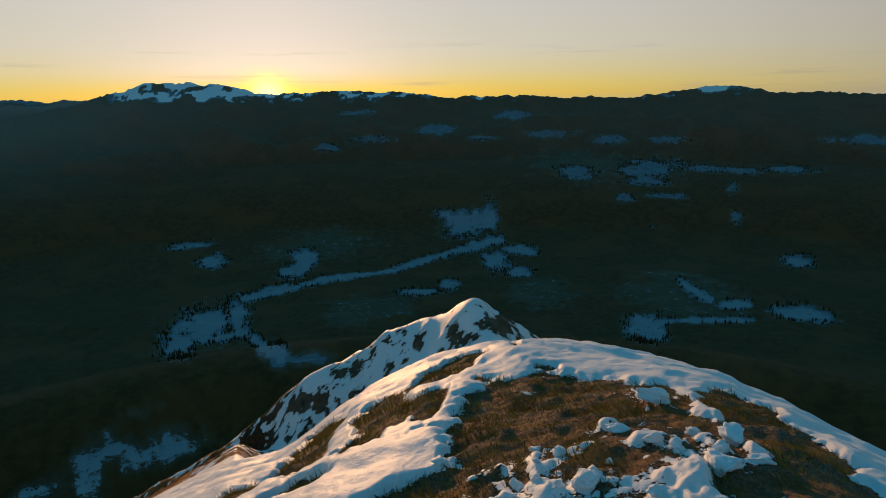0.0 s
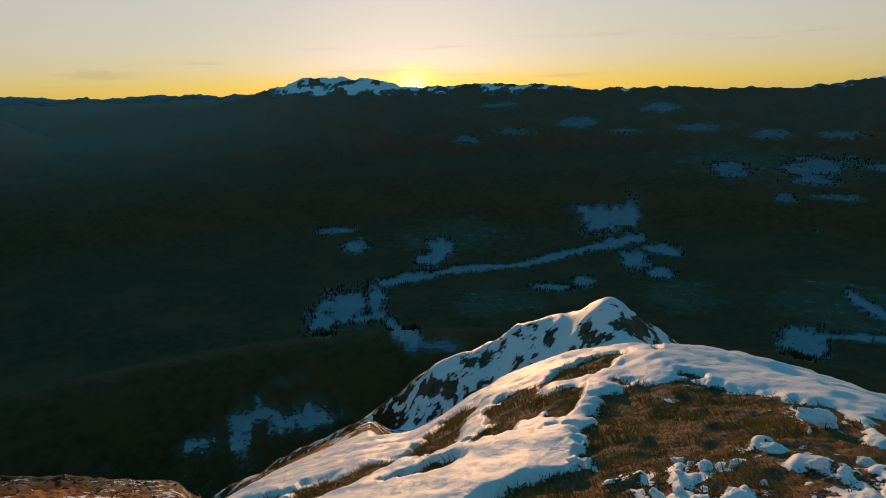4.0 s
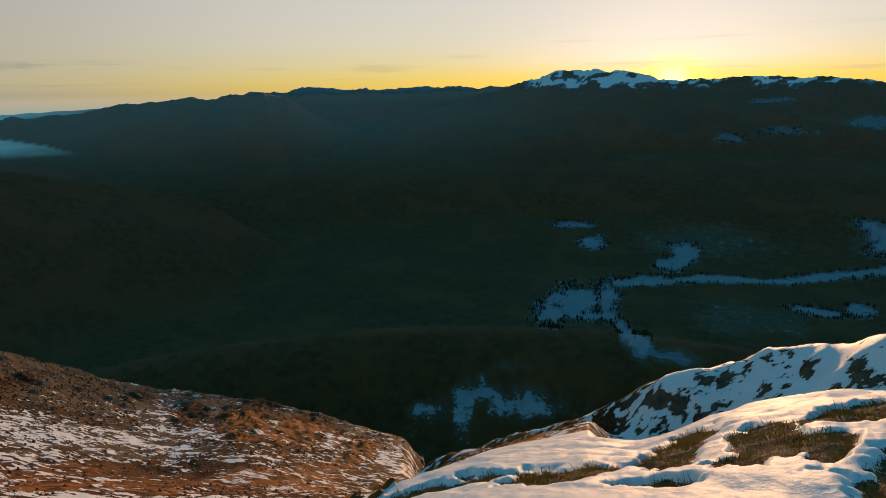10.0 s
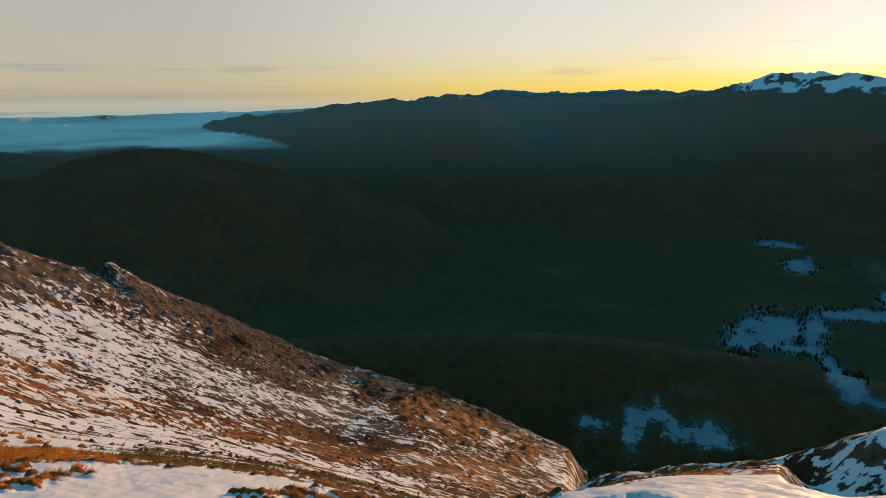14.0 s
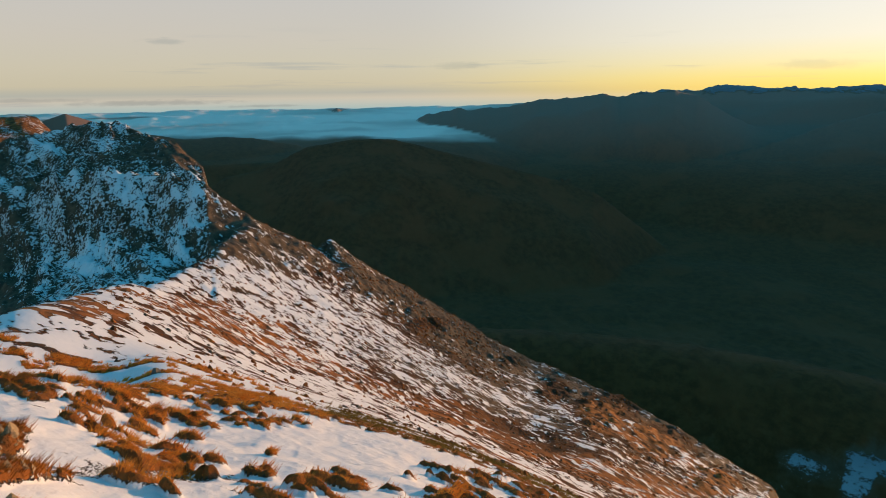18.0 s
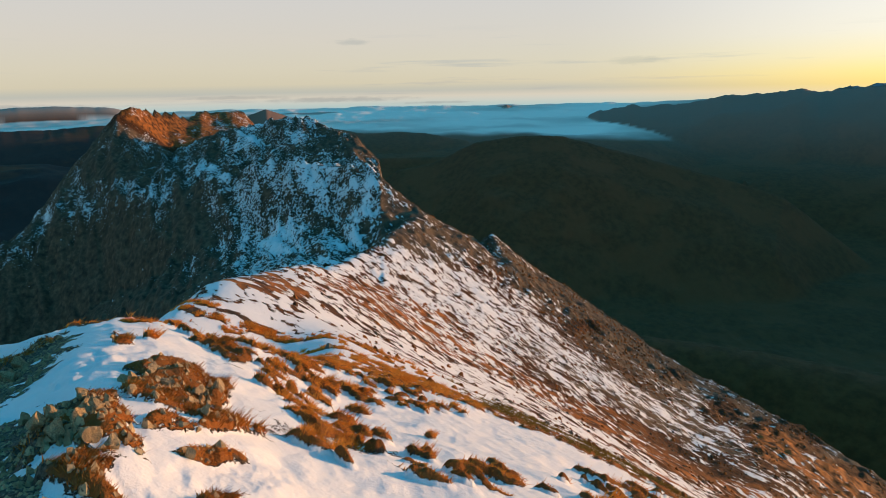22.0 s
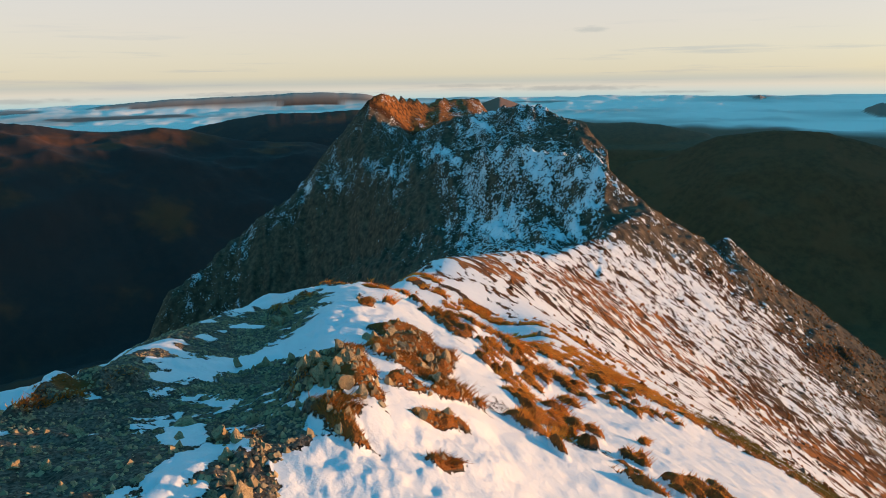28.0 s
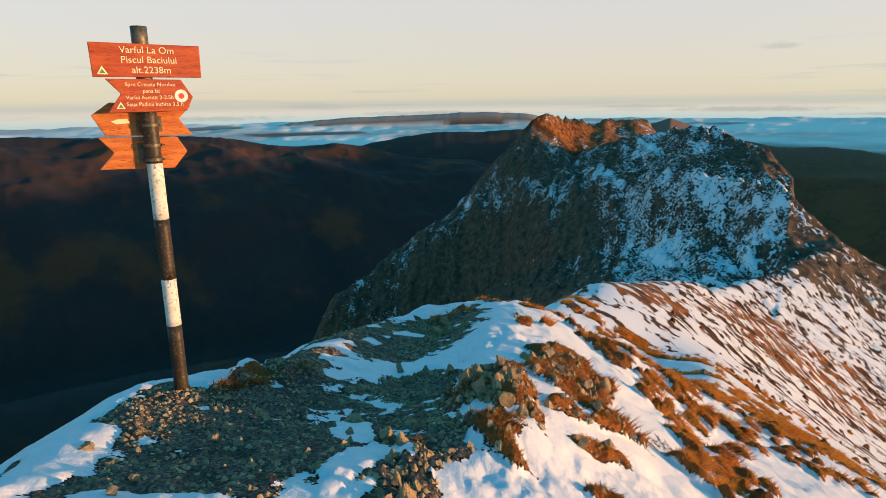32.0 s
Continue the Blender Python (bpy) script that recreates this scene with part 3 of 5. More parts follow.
# clearings in the valley forest: azimuth and angle down from the summit, half widths
MEADOWS = [(-2.2, -11.6, 2.5, 1.4), (-0.4, -11.0, 1.3, 0.7), (-4.4, -11.2, 1.1, 1.5), (-7.0, -14.3, 2.0, 0.5), (-5.2, -15.4, 1.5, 1.2), (-7.2, -16.4, 1.4, 0.5), (2.4, -18.1, 2.6, 0.35), (-0.6, -17.6, 0.9, 0.6), (12.9, -14.4, 1.2, 1.0), (14.2, -15.6, 1.4, 0.7),
           (22.4, -19.6, 3.4, 1.7), (19.4, -19.2, 1.4, 1.8), (24.8, -20.6, 1.8, 1.2), (16.4, -22.9, 1.3, 1.3), (13.4, -23.5, 2.6, 0.5), (31.5, -27.8, 2.4, 1.1), (27.5, -28.8, 4.0, 1.0), (33.5, -29.5, 1.4, 1.9), (36.6, -29.0, 2.6, 0.7), (-31.4, -17.7, 2.4, 0.6),
           (-19.2, -20.6, 1.7, 1.3), (-30.9, -13.7, 1.2, 0.6), (21.0, -13.9, 1.4, 0.7), (23.2, -12.5, 2.2, 0.35)]
# narrow strips of open ground along the valley roads: from, to, half width
LANES = [(-5.6, -13.4, -1.8, -14.2, 0.5), (-1.8, -14.2, 4.8, -16.1, 0.42), (4.8, -16.1, 11.3, -16.6, 0.30), (11.3, -16.6, 18.8, -17.6, 0.45), (18.2, -21.2, 16.6, -23.2, 0.6), (-20.4, -19.9, -28.0, -18.9, 0.28), (-25.6, -18.0, -27.6, -17.6, 0.4), (-22.0, -16.4, -24.6, -17.6, 0.4)]
UPLANDS = [(-18.6, -6.7, 3.4, 0.9), (-18.6, -7.8, 2.2, 0.5), (-12.2, -7.2, 2.2, 0.7), (-9.6, -3.7, 3.0, 0.5), (-14.9, -4.2, 1.8, 0.5), (0.6, -3.2, 2.0, 0.5), (6.4, -4.0, 2.4, 0.4), (10.4, -4.6, 1.4, 0.4), (-20.2, -4.2, 1.9, 0.35), (-24.8, -6.6, 3.4, 0.35), (-29.4, -6.4, 1.8, 0.35),
           (-3.6, -4.0, 1.5, 0.35), (-6.4, -2.0, 1.6, 0.5), (7.8, -1.6, 2.0, 0.3), (-25.4, -8.1, 0.5, 0.6), (-25.9, -10.6, 0.5, 0.6), (-16.8, -9.3, 0.9, 0.4), (-20.0, -9.0, 2.2, 0.25), (-20.0, -11.6, 1.2, 0.2), (-33.8, -3.9, 3.0, 0.4)]
PALE = [(11.5, -13.4, 7.5, 1.8), (-14, -6.5, 7, 1.8), (-22, -17.5, 7, 2.4), (-9, -18.0, 4, 1.6), (7, -19.5, 6, 1.6), (29, -25.2, 2.2, 0.8)]
# dark land and cloud showing through the sea of mist
MIST_GAPS = [(122, -1.75, 11, 0.22), (80.3, -1.72, 1.2, 0.10), (134, -2.6, 7, 0.22), (100, -2.0, 5, 0.10), (143, -1.9, 5, 0.18), (108, -2.2, 3, 0.15), (64, -1.9, 4, 0.16)]

# bare grass close to the summit
TURF_SPUR = [(1.2, 5.8, 1.9, 1.0, 92), (0.4, 5.2, 1.1, 0.45, 85), (2.2, 5.9, 1.0, 0.25, 72), (2.0, 4.5, 0.6, 0.25, 76), (2.7, 4.7, 0.9, 0.4, 80), (3.0, 6.0, 1.0, 0.4, 72), (2.5, 3.7, 0.8, 0.5, 80), (1.9, 3.8, 0.5, 0.25, 78), (0.1, 9.2, 1.2, 0.35, 65), (-0.8, 7.8, 1.1, 0.42, 109),
             (-1.0, 6.5, 0.5, 0.28, 94), (-0.2, 7.1, 0.8, 0.18, 85), (-0.2, 4.5, 0.5, 0.35, 27), (1.3, 11, 1.4, 0.1, 83), (-1.6, 5.7, 0.5, 0.28, 154), (-2.0, 8.8, 2.1, 0.38, 96), (-2.9, 6.3, 1.0, 0.55, 60),
             (-2.3, 7.2, 1.5, 0.23, 68), (-4.6, 6.0, 1.6, 0.5, 40), (-6.2, 5.2, 1.3, 0.5, 30)]
TURF_SLOPE = [(-8.75, -1.3, 1.7, 0.24, 8), (-7.0, -1.3, 0.6, 0.29, 7), (-6.2, -1.1, 0.54, 0.22, 176), (-6.2, -0.6, 0.85, 0.28, 0), (-6.0, -0.35, 0.6, 0.26, 170), (-3.8, -1.2, 0.45, 0.1, 149), (-5.0, -1.2, 0.45, 0.1, 10),
              (-8.2, 0.3, 0.55, 0.13, 178), (-5.35, -0.65, 0.23, 0.12, 154), (-8.3, -3.8, 0.67, 0.13, 22), (-8.1, -3.3, 0.64, 0.11, 16), (-7.5, -1.6, 0.41, 0.12, 11), (-5.9, -0.95, 0.47, 0.43, 28),
              (-5.3, 0.0, 0.43, 0.33, 168), (-5.5, 0.7, 0.76, 0.2, 19), (-6.9, 1.3, 0.6, 0.29, 21), (-5.9, 2.0, 0.55, 0.3, 166)]
TURF_TOP = [(-3.75, -1.95, 0.85, 0.3, 35), (-3.3, -1.5, 0.38, 0.17, 20), (-5.5, -2.05, 1.2, 0.36, 21), (-5.0, -1.7, 0.6, 0.16, 18), (-4.15, -1.4, 0.5, 0.12, 160), (-3.3, -1.0, 0.2, 0.1, 150), (-2.6, -1.8, 0.28, 0.1, 36),
            (-8.2, -4.9, 0.8, 0.2, 15), (-9.6, -2.8, 1.6, 0.25, 23), (-7.8, -3.5, 0.6, 0.12, 22), (-3.25, -3.55, 0.45, 0.2, 8)]
LUMPS = [(0.9, 4.8, 0.3, 0.13, 178), (0.75, 4.1, 0.32, 0.2, 127), (1.1, 4.1, 0.22, 0.16, 20), (0.0, 5.1, 0.2, 0.13, 95), (1.7, 4.55, 0.31, 0.17, 83), (1.95, 4.4, 0.28, 0.16, 79), (2.2, 6.1, 0.5, 0.18, 91),
         (1.55, 3.9, 0.24, 0.19, 107), (0.3, 4.6, 0.22, 0.1, 19), (1.4, 5.2, 0.15, 0.1, 60)]
SCREE = [(-2.35, -3.45, 0.5, 0.28, 22), (-3.8, -3.05, 0.5, 0.3, 35), (-2.6, -2.7, 1.5, 0.78, 18), (-4.2, -2.75, 1.25, 0.5, 35), (-7.2, -4.35, 2.0, 0.45, 20), (-5.4, -3.95, 1.2, 0.36, 14), (-2.2, -1.6, 0.3, 0.17, 11), (-1.7, -3.3, 0.9, 0.45, 25), (-4.0, -3.75, 0.8, 0.35, 10), (-3.0, -1.95, 0.5, 0.2, 38),
         (-5.4, -4.7, 1.3, 0.34, 12), (-7.7, -5.1, 1.5, 0.30, 9), (-10.0, -5.5, 1.7, 0.30, 8), (-12.3, -6.0, 1.6, 0.35, 9), (-6.2, -5.3, 1.2, 0.32, 25), (-8.9, -6.3, 1.6, 0.36, 14), (-11.5, -6.6, 1.9, 0.34, 8)]
SLUSH = [(-1.45, -3.45, 0.7, 0.16, 20), (-2.15, -3.75, 0.6, 0.15, 22), (-2.85, -3.95, 0.6, 0.13, 14), (-1.25, -2.85, 0.35, 0.12, 30), (-4.75, -3.46, 0.9, 0.2, 162), (-2.8, -2.36, 0.28, 0.12, 45), (-2.35, -1.98, 0.31, 0.12, 12), (-2.11, -1.88, 0.2, 0.06, 16), (-1.49, -2.29, 0.32, 0.12, 125), (-3.3, -3.75, 0.6, 0.08, 19), (-1.52, -3.06, 0.48, 0.2, 39), (-7.0, -2.95, 0.6, 0.25, 4)]


# snow trodden and broken up
TROD = [(-2.3, -1.2, 0.9, 0.5, 20), (-3.9, -0.9, 0.7, 0.3, 10), (-6.0, -3.2, 1.4, 0.3, 14), (-2.8, -1.4, 0.8, 0.45, 120), (-3.4, -1.1, 0.6, 0.3, 0), (1.0, 4.0, 0.9, 0.5, 0), (-5.2, -1.5, 0.6, 0.25, 20), (-6.8, -2.9, 0.9, 0.4, 10)]


# the rocky massif: snow lying thick, bare cliffs; outcrops on the slope and bare rock on the spur
SNOWFIELDS = [(107.0, -6.6, 2.0, 0.9), (106.6, -14.4, 0.6, 2.0), (92.8, -11.6, 3.4, 1.3), (94.6, -13.6, 2.6, 1.2), (94.0, -8.4, 3.0, 0.8), (98.5, -8.2, 2.2, 0.7), (99.4, -3.9, 0.7, 1.3), (97.6, -2.9, 1.3, 0.5), (103.4, -4.2, 1.1, 0.9),
              (112.6, -8.0, 1.6, 0.7), (118.2, -9.0, 2.2, 0.35), (124.3, -12.8, 2.0, 0.35), (111.3, -3.4, 0.6, 0.9), (121.2, -11.9, 1.4, 0.35), (125.4, -14.0, 0.4, 1.4), (129.4, -16.4, 2.0, 0.3), (100.5, -12.6, 2.0, 1.4)]
CLIFFS = [(93.6, -5.2, 2.0, 1.5), (116, -13.5, 5.5, 4.2), (121, -17, 6, 4.5), (108.6, -11.5, 2.6, 2.6), (114, -5.8, 2.4, 1.2), (109.6, -2.6, 2.8, 0.8), (113.4, -18.0, 3, 3), (106.2, -4.9, 1.0, 0.7), (96.5, -4.6, 1.2, 0.6)]
OUTCROPS = [(54.8, -28.6, 4.6, 2.6), (49.5, -30.2, 4.6, 2.2), (59.8, -27.0, 2.6, 1.6), (44.5, -32.4, 3.2, 1.4), (64.0, -24.8, 2.4, 1.0), (71.5, -21.4, 3.0, 0.9)]
SCARS = [(13.0, -27.4, 2.4, 0.6), (10.0, -25.2, 2.2, 0.9), (7.2, -22.6, 0.9, 0.5), (-2.0, -21.7, 2.0, 0.6), (-5.6, -20.8, 2.4, 0.8), (2.4, -22.4, 0.7, 0.5), (18.0, -29.3, 2.2, 0.5), (16.0, -30.0, 2.0, 0.5)]
BAND_AZ, BAND_EL = [40, 63.5, 71, 81.6, 91, 99], [36, 31.3, 29.1, 24.9, 19.9, 16.6]


def drift_at(x, y):
    return 0.5 + 0.5 * fbm(x / 4.2, y / 4.2, 3, 45)


def relief(rings, fan):
    """The ground's heights over the fan, and its covers."""
    a = np.radians(fan)
    x = (-np.sin(a)[None, :] * rings[:, None])
    y = (np.cos(a)[None, :] * rings[:, None])
    r = np.broadcast_to(rings[:, None], x.shape)
    az = np.broadcast_to(np.where(fan > 260, fan - 360, fan)[None, :], x.shape)
    z0 = np.empty(x.shape)
    k1, k2 = np.searchsorted(rings, 620), np.searchsorted(rings, 1050)
    z0[:k2] = mountain(x[:k2], y[:k2])
    out, level = far_country(x[k1:], y[k1:])
    blend = smooth(620, 1050, r[k1:k2])
    z0[k1:k2] = z0[k1:k2] * (1 - blend) + out[:k2 - k1] * blend
    z0[k2:] = out[k2 - k1:]
    slope = np.hypot(np.gradient(z0, rings, axis=0), np.gradient(z0, np.unwrap(a), axis=1) / r)
    el = np.degrees(np.arctan2(z0 - EYE, r))
    shape = x.shape
    snow, grass, gravel = np.zeros(shape), np.zeros(shape), np.zeros(shape)
    forest, mist = smooth(560, 800, r), np.zeros(shape)
    z = z0.copy()

    # the mountain beyond a stone's throw
    m = slice(np.searchsorted(rings, 10), k2)
    X, Y, RR, A, E, S = x[m], y[m], r[m], az[m], el[m], slope[m]
    steep = smooth(0.45, 1.0, S)
    shady = np.maximum(smooth(90.5, 93, A) * smooth(150, 215, RR), smooth(110, 118, A) * smooth(30, 60, RR))
    craggy = smooth(35, 130, RR) * smooth(1050, 700, RR)
    ribs = fbm(X / 8, Y / 8, 4, 5)
    big = ridged(X / 38, Y / 38, 5, 1) - 0.6
    clump = fbm(X / 2.6, Y / 2.6, 3, 9)
    lane = (A - 104) * RR / 57.3
    gully = ridged(lane / 13 - 0.012 * RR, RR / 60, 4, 6, 0.6) - 0.62
    crag = fbm(lane / 3.4, RR / 13, 4, 15, 0.62)
    spine = smooth(12, 2, np.abs(E + np.interp(A, [37, 46, 54, 62, 70, 78, 82, 90], [34, 30, 27, 25, 21, 15.6, 13.2, 12])) * RR / 57.0) * smooth(150, 175, RR) * smooth(300, 260, RR) * smooth(36, 42, A)
    z[m] += craggy * (1 - shady) * ((0.2 + 0.8 * steep) * (2.5 * big + 0.5 * ribs) + 0.35 * clump)
    z[m] += craggy * shady * (1 - 0.75 * smooth(380, 440, RR)) * ((6.0 + 5.0 * smooth(106, 113, A)) * gully + 3.0 * crag + 0.6 * clump)
    z[m] += craggy * shady * smooth(400, 440, RR) * (7.0 * (ridged(X / 45, Y / 45, 3, 2) - 0.62) + 2.0 * ribs)
    z[m] += spine * (3.0 * (ridged(X / 14, Y / 14, 4, 13) - 0.62))
    wide = fbm(X / 55, Y / 55, 3, 17)
    # runnels and low rocks down the sunny slope
    runs = fbm(X / 3.2, Y / 8.5, 4, 19, 0.6)
    z[m] += (1 - shady) * smooth(40, 75, RR) * smooth(700, 500, RR) * smooth(36, 44, A) * (0.55 * runs + 0.35 * fbm(X / 1.4, Y / 2.4, 3, 23))
    outcrop = np.clip(spots_of(A, E, OUTCROPS) * 1.6, 0, 1)
    z[m] += (1 - shady) * outcrop * (3.6 * (ridged(X / 11, Y / 11, 4, 27, 0.6) - 0.6) + 0.9 * fbm(X / 2.4, Y / 2.4, 3, 31))
    band = smooth(0.0, 0.5, fbm(X / 40 + Y / 90, Y / 25 - X / 60, 3, 21))
    orange = smooth(2.3, 0.3, np.abs(E + np.interp(A, BAND_AZ, BAND_EL)) + 1.6 * fbm(X / 9, Y / 14, 4, 83)) * smooth(40, 52, A)
    upper = smooth(3.0, 0.7, np.abs(E + np.interp(A, [62, 70, 78, 84, 90], [26.4, 23.0, 17.9, 15.4, 12.7])) + 1.2 * fbm(X / 12, Y / 12, 4, 85)) * smooth(62, 68, A)
    z[m] += (1 - shady) * upper * smooth(90, 120, RR) * (2.2 * (ridged(X / 9, Y / 7, 3, 111) - 0.62) + 0.7 * fbm(X / 2.2, Y / 2.2, 3, 113))
    lit_snow = 0.58 + 0.08 * smooth(74, 86, A) - 0.20 * smooth(87, 89, A) * smooth(205, 218, RR) + 0.14 * wide - 0.10 * band - 0.10 * steep - 0.16 * spine - 0.13 * orange - 0.21 * upper - 0.035 * smooth(82, 74, A) - 0.26 * outcrop + 0.16 * runs - 0.085 * smooth(64, 50, A) * smooth(140, 175, RR)
    patchy = 0.45 * fbm(lane / 6 - RR / 70, RR / 30, 4, 87) + 0.65 * crag
    fields = np.clip(spots_of(A, E, SNOWFIELDS) + 0.9 * patchy, -0.2, 1)
    bald = np.clip(spots_of(A, E, CLIFFS) + 0.5 * patchy, 0, 1)
    blue_snow = 0.505 - 0.22 * smooth(92.5, 90, A) * smooth(200, 215, RR) + 0.34 * patchy - 0.35 * gully + 0.19 * fields - 0.5 * bald - 0.17 * smooth(103, 110, A) + 0.03 * smooth(98, 91, A) - 0.08 * smooth(-4.6, -3.0, E)
    mid_snow = lit_snow * (1 - shady) + blue_snow * shady
    # grass; orange sunlight on the top and outcrops is put in as grass colour
    grass_and_sunlit = 0.95 * shady * smooth(412, 428, RR) * smooth(115, 112.5, A) + (1 - shady) * np.clip(0.9 * orange + 0.9 * outcrop + 0.5 * smooth(70, 35, RR) + 0.25 + 0.7 * wide + 0.3 * smooth(64, 50, A) - 0.9 * spine, 0, 1 - 0.5 * upper)

    # the spur before the summit carries deep snow
    dome = smooth(40, 30, A) * smooth(200, 140, RR)
    mid_snow = mid_snow + dome * (0.36 - 0.08 * smooth(40, 60, RR) - 0.12 * smooth(-4, 14, A) * smooth(45, 70, RR) - 0.20 * smooth(14, 22, A) * smooth(30, 60, RR))
    scars = np.clip(spots_of(A, E, SCARS) + 0.9 * fbm(X / 5, Y / 5, 4, 104), 0, 1)
    mid_snow = mid_snow - 0.6 * dome * smooth(50, 75, RR) * scars
    z[m] += dome * smooth(48, 70, RR) * (4.5 * (ridged(X / 19, Y / 19, 3, 106) - 0.8) + 1.6 * fbm(X / 12, Y / 5, 3, 108) + 1.2 * scars * fbm(X / 2.2, Y / 2.2, 3, 109))
    # the flank's golden sunlight is put into its grass cover as well
    grass_and_sunlit = grass_and_sunlit * (1 - 0.8 * dome * smooth(50, 75, RR)) + 0.8 * dome * smooth(15, 23, A) * smooth(25, 50, RR)
    snow[m], grass[m] = mid_snow, grass_and_sunlit

    # close ground
    c = slice(0, np.searchsorted(rings, 48))
    X, Y, RR, A = x[c], y[c], r[c], az[c]
    hum, fine = fbm(X / 1.6, Y / 1.6, 3, 25), fbm(X / 0.22, Y / 0.22, 3, 29)
    along, over = 0.5 * X + 0.87 * Y, 0.87 * X - 0.5 * Y
    wide_tuft = smooth(14, 34, RR)
    tuft = fbm(over / 0.36, along / 0.66, 2, 33, 0.5) * (1 - wide_tuft) + fbm(over / 0.8, along / 1.5, 3, 35, 0.55) * wide_tuft + 0.32 * fbm(X / 3.5, Y / 3.5, 3, 37)
    rag = 0.40 * fbm(X / 0.38, Y / 0.38, 4, 41)
    pit = ovals(X, Y, TURF_SPUR) + 1.2 * rag + 0.3 * fine + 0.25 * fbm(X / 0.9, Y / 0.9, 3, 91)
    turf = np.maximum(np.minimum(ovals(X, Y, TURF_SLOPE) - 0.30 + 1.2 * rag, -0.08 + 1.5 * fbm(over / 0.20, along / 0.55, 3, 95)), np.minimum(0.8 * ovals(X, Y, TURF_TOP) + 1.3 * rag + 0.3 * fine, 0.2 + 1.2 * fbm(X / 0.3, Y / 0.3, 3, 97)))
    pillow = ovals(X, Y, tussocks(), True)
    turf = np.maximum(turf, pillow - 0.10 + 0.55 * rag)
    sown = smooth(12, 17, RR) * smooth(20, 55, A) * smooth(128, 112, A)
    turf = np.maximum(turf, np.where(sown > 0, (tuft - 0.19) * 1.8 - 1.2 * (1 - sown), -2))
    strip = smooth(9, 14, RR) * smooth(34, 20, RR) * smooth(30, 42, A) * smooth(60, 50, A)
    mound = turf
    pit = np.maximum(pit, 0.9 * strip - 0.55 + 0.8 * fbm(X / 2.5, Y / 2.5, 4, 43))
    turf = np.maximum(mound, pit)
    crumbs = fbm(X / 0.07, Y / 0.07, 2, 47)
    lumps = 0.75 * ovals(X, Y, LUMPS) - 0.05 + 1.3 * rag + 0.7 * fine + 0.35 * crumbs
    deep = np.clip(0.5 - 1.4 * np.maximum(pit, ovals(X, Y, SCREE) + 0.12 + 0.2 * rag), 0, 1)
    white = np.maximum(lumps, ovals(X, Y, SLUSH) + 0.9 * rag + 0.25 * crumbs)
    scree = ovals(X, Y, SCREE) - 0.03 + 1.3 * rag + 0.35 * fbm(X / 1.3, Y / 0.5, 4, 93, 0.6) + 0.5 * fine
    cover = 0.5 + np.clip(-1.4 * np.maximum(turf, scree), -0.5, 0.5)
    cover = np.maximum(cover, np.clip(0.40 + 0.3 * lumps + 0.3 * crumbs, 0, 0.72) * (lumps > -0.5))
    cover = np.maximum(cover, np.clip(0.5 + 1.5 * (ovals(X, Y, SLUSH) + 0.9 * rag + 0.25 * crumbs), 0, 1))
    dust = fbm(X / 0.55 + 0.4 * rag, Y / 0.28, 4, 67, 0.6) + 0.25 * crumbs
    cover = np.where(scree > -0.1, np.maximum(cover, 0.5 + 1.1 * np.clip(dust - 0.46, -0.5, 0.35)), cover)
    cover = np.minimum(cover, 1)
    near = smooth(44, 30, RR)
    g = smooth(-0.1, 0.12, turf)
    s = smooth(0.2, 0.95, np.maximum(deep, 0.55 * cover * (1 - g)))
    heap = smooth(-0.15, 0.4, mound)
    z[c] += smooth(30, 14, RR) * (0.065 * np.clip(pillow + 0.15, 0, 1) ** 0.7 + 0.04 * np.sqrt(np.clip(turf, 0, 1)))
    tops = smooth(0.0, 0.6, ovals(X, Y, TURF_TOP) + 0.6 * rag)
    z[c] += 0.03 * tops * (1 + 0.8 * fine)
    thin = 1 - 0.8 * smooth(-0.3, 0.25, ovals(X, Y, [(-3.0, -2.9, 2.2, 1.7, 0), (-5.6, -3.7, 3.4, 1.2, 22)]) + 0.3 * drift_at(X, Y))
    drift = drift_at(X, Y)
    z[c] += smooth(60, 12, RR) * (0.11 * hum * thin + (1 - 0.5 * tops) * thin * (0.16 * s * (0.6 + 0.8 * drift) - 0.15) + 0.03 * g * (0.5 + fine) + 0.07 * heap * (0.6 + 0.8 * fine) * (1 - 0.6 * tops) + 0.012 * fine * (1 - s))
    ripple = fbm((0.3 * X + 0.95 * Y) / 0.55, (0.95 * X - 0.3 * Y) / 2.6, 3, 71)
    z[c] += smooth(5, 9, RR) * smooth(60, 25, RR) * s * (0.10 * ripple + 0.10 * fbm(X / 1.1, Y / 1.9, 3, 79)) * smooth(60, 40, A)
    trod = smooth(0, 0.5, ovals(X, Y, TROD) + 0.4 * rag)
    z[c] += trod * s * (0.065 * fbm(X / 0.24, Y / 0.24, 4, 73, 0.6) - 0.02) + 0.012 * s * fbm(X / 0.11, Y / 0.11, 2, 75)
    blocks = np.clip(ovals(X, Y, LUMPS) + 0.5 * rag, 0, 1)
    z[c] += 0.035 * smooth(0, 0.5, blocks) * (1 + 1.2 * fine + 0.8 * crumbs)
    z[c] += 0.05 * g * near * fbm(X / 0.32, Y / 0.32, 2, 99)
    stones = smooth(-0.05, 0.1, scree) * (1 - 0.6 * s)
    z[c] += 0.03 * stones * fbm(X / 0.12, Y / 0.12, 2, 49)
    z[c] += smooth(30, 12, RR) * s * (0.3 + 0.7 * thin) * (0.05 * fbm(X / 0.55, Y / 0.4, 3, 53) + 0.05 * (ridged(X / 1.1, Y / 0.8, 3, 55) - 0.6))
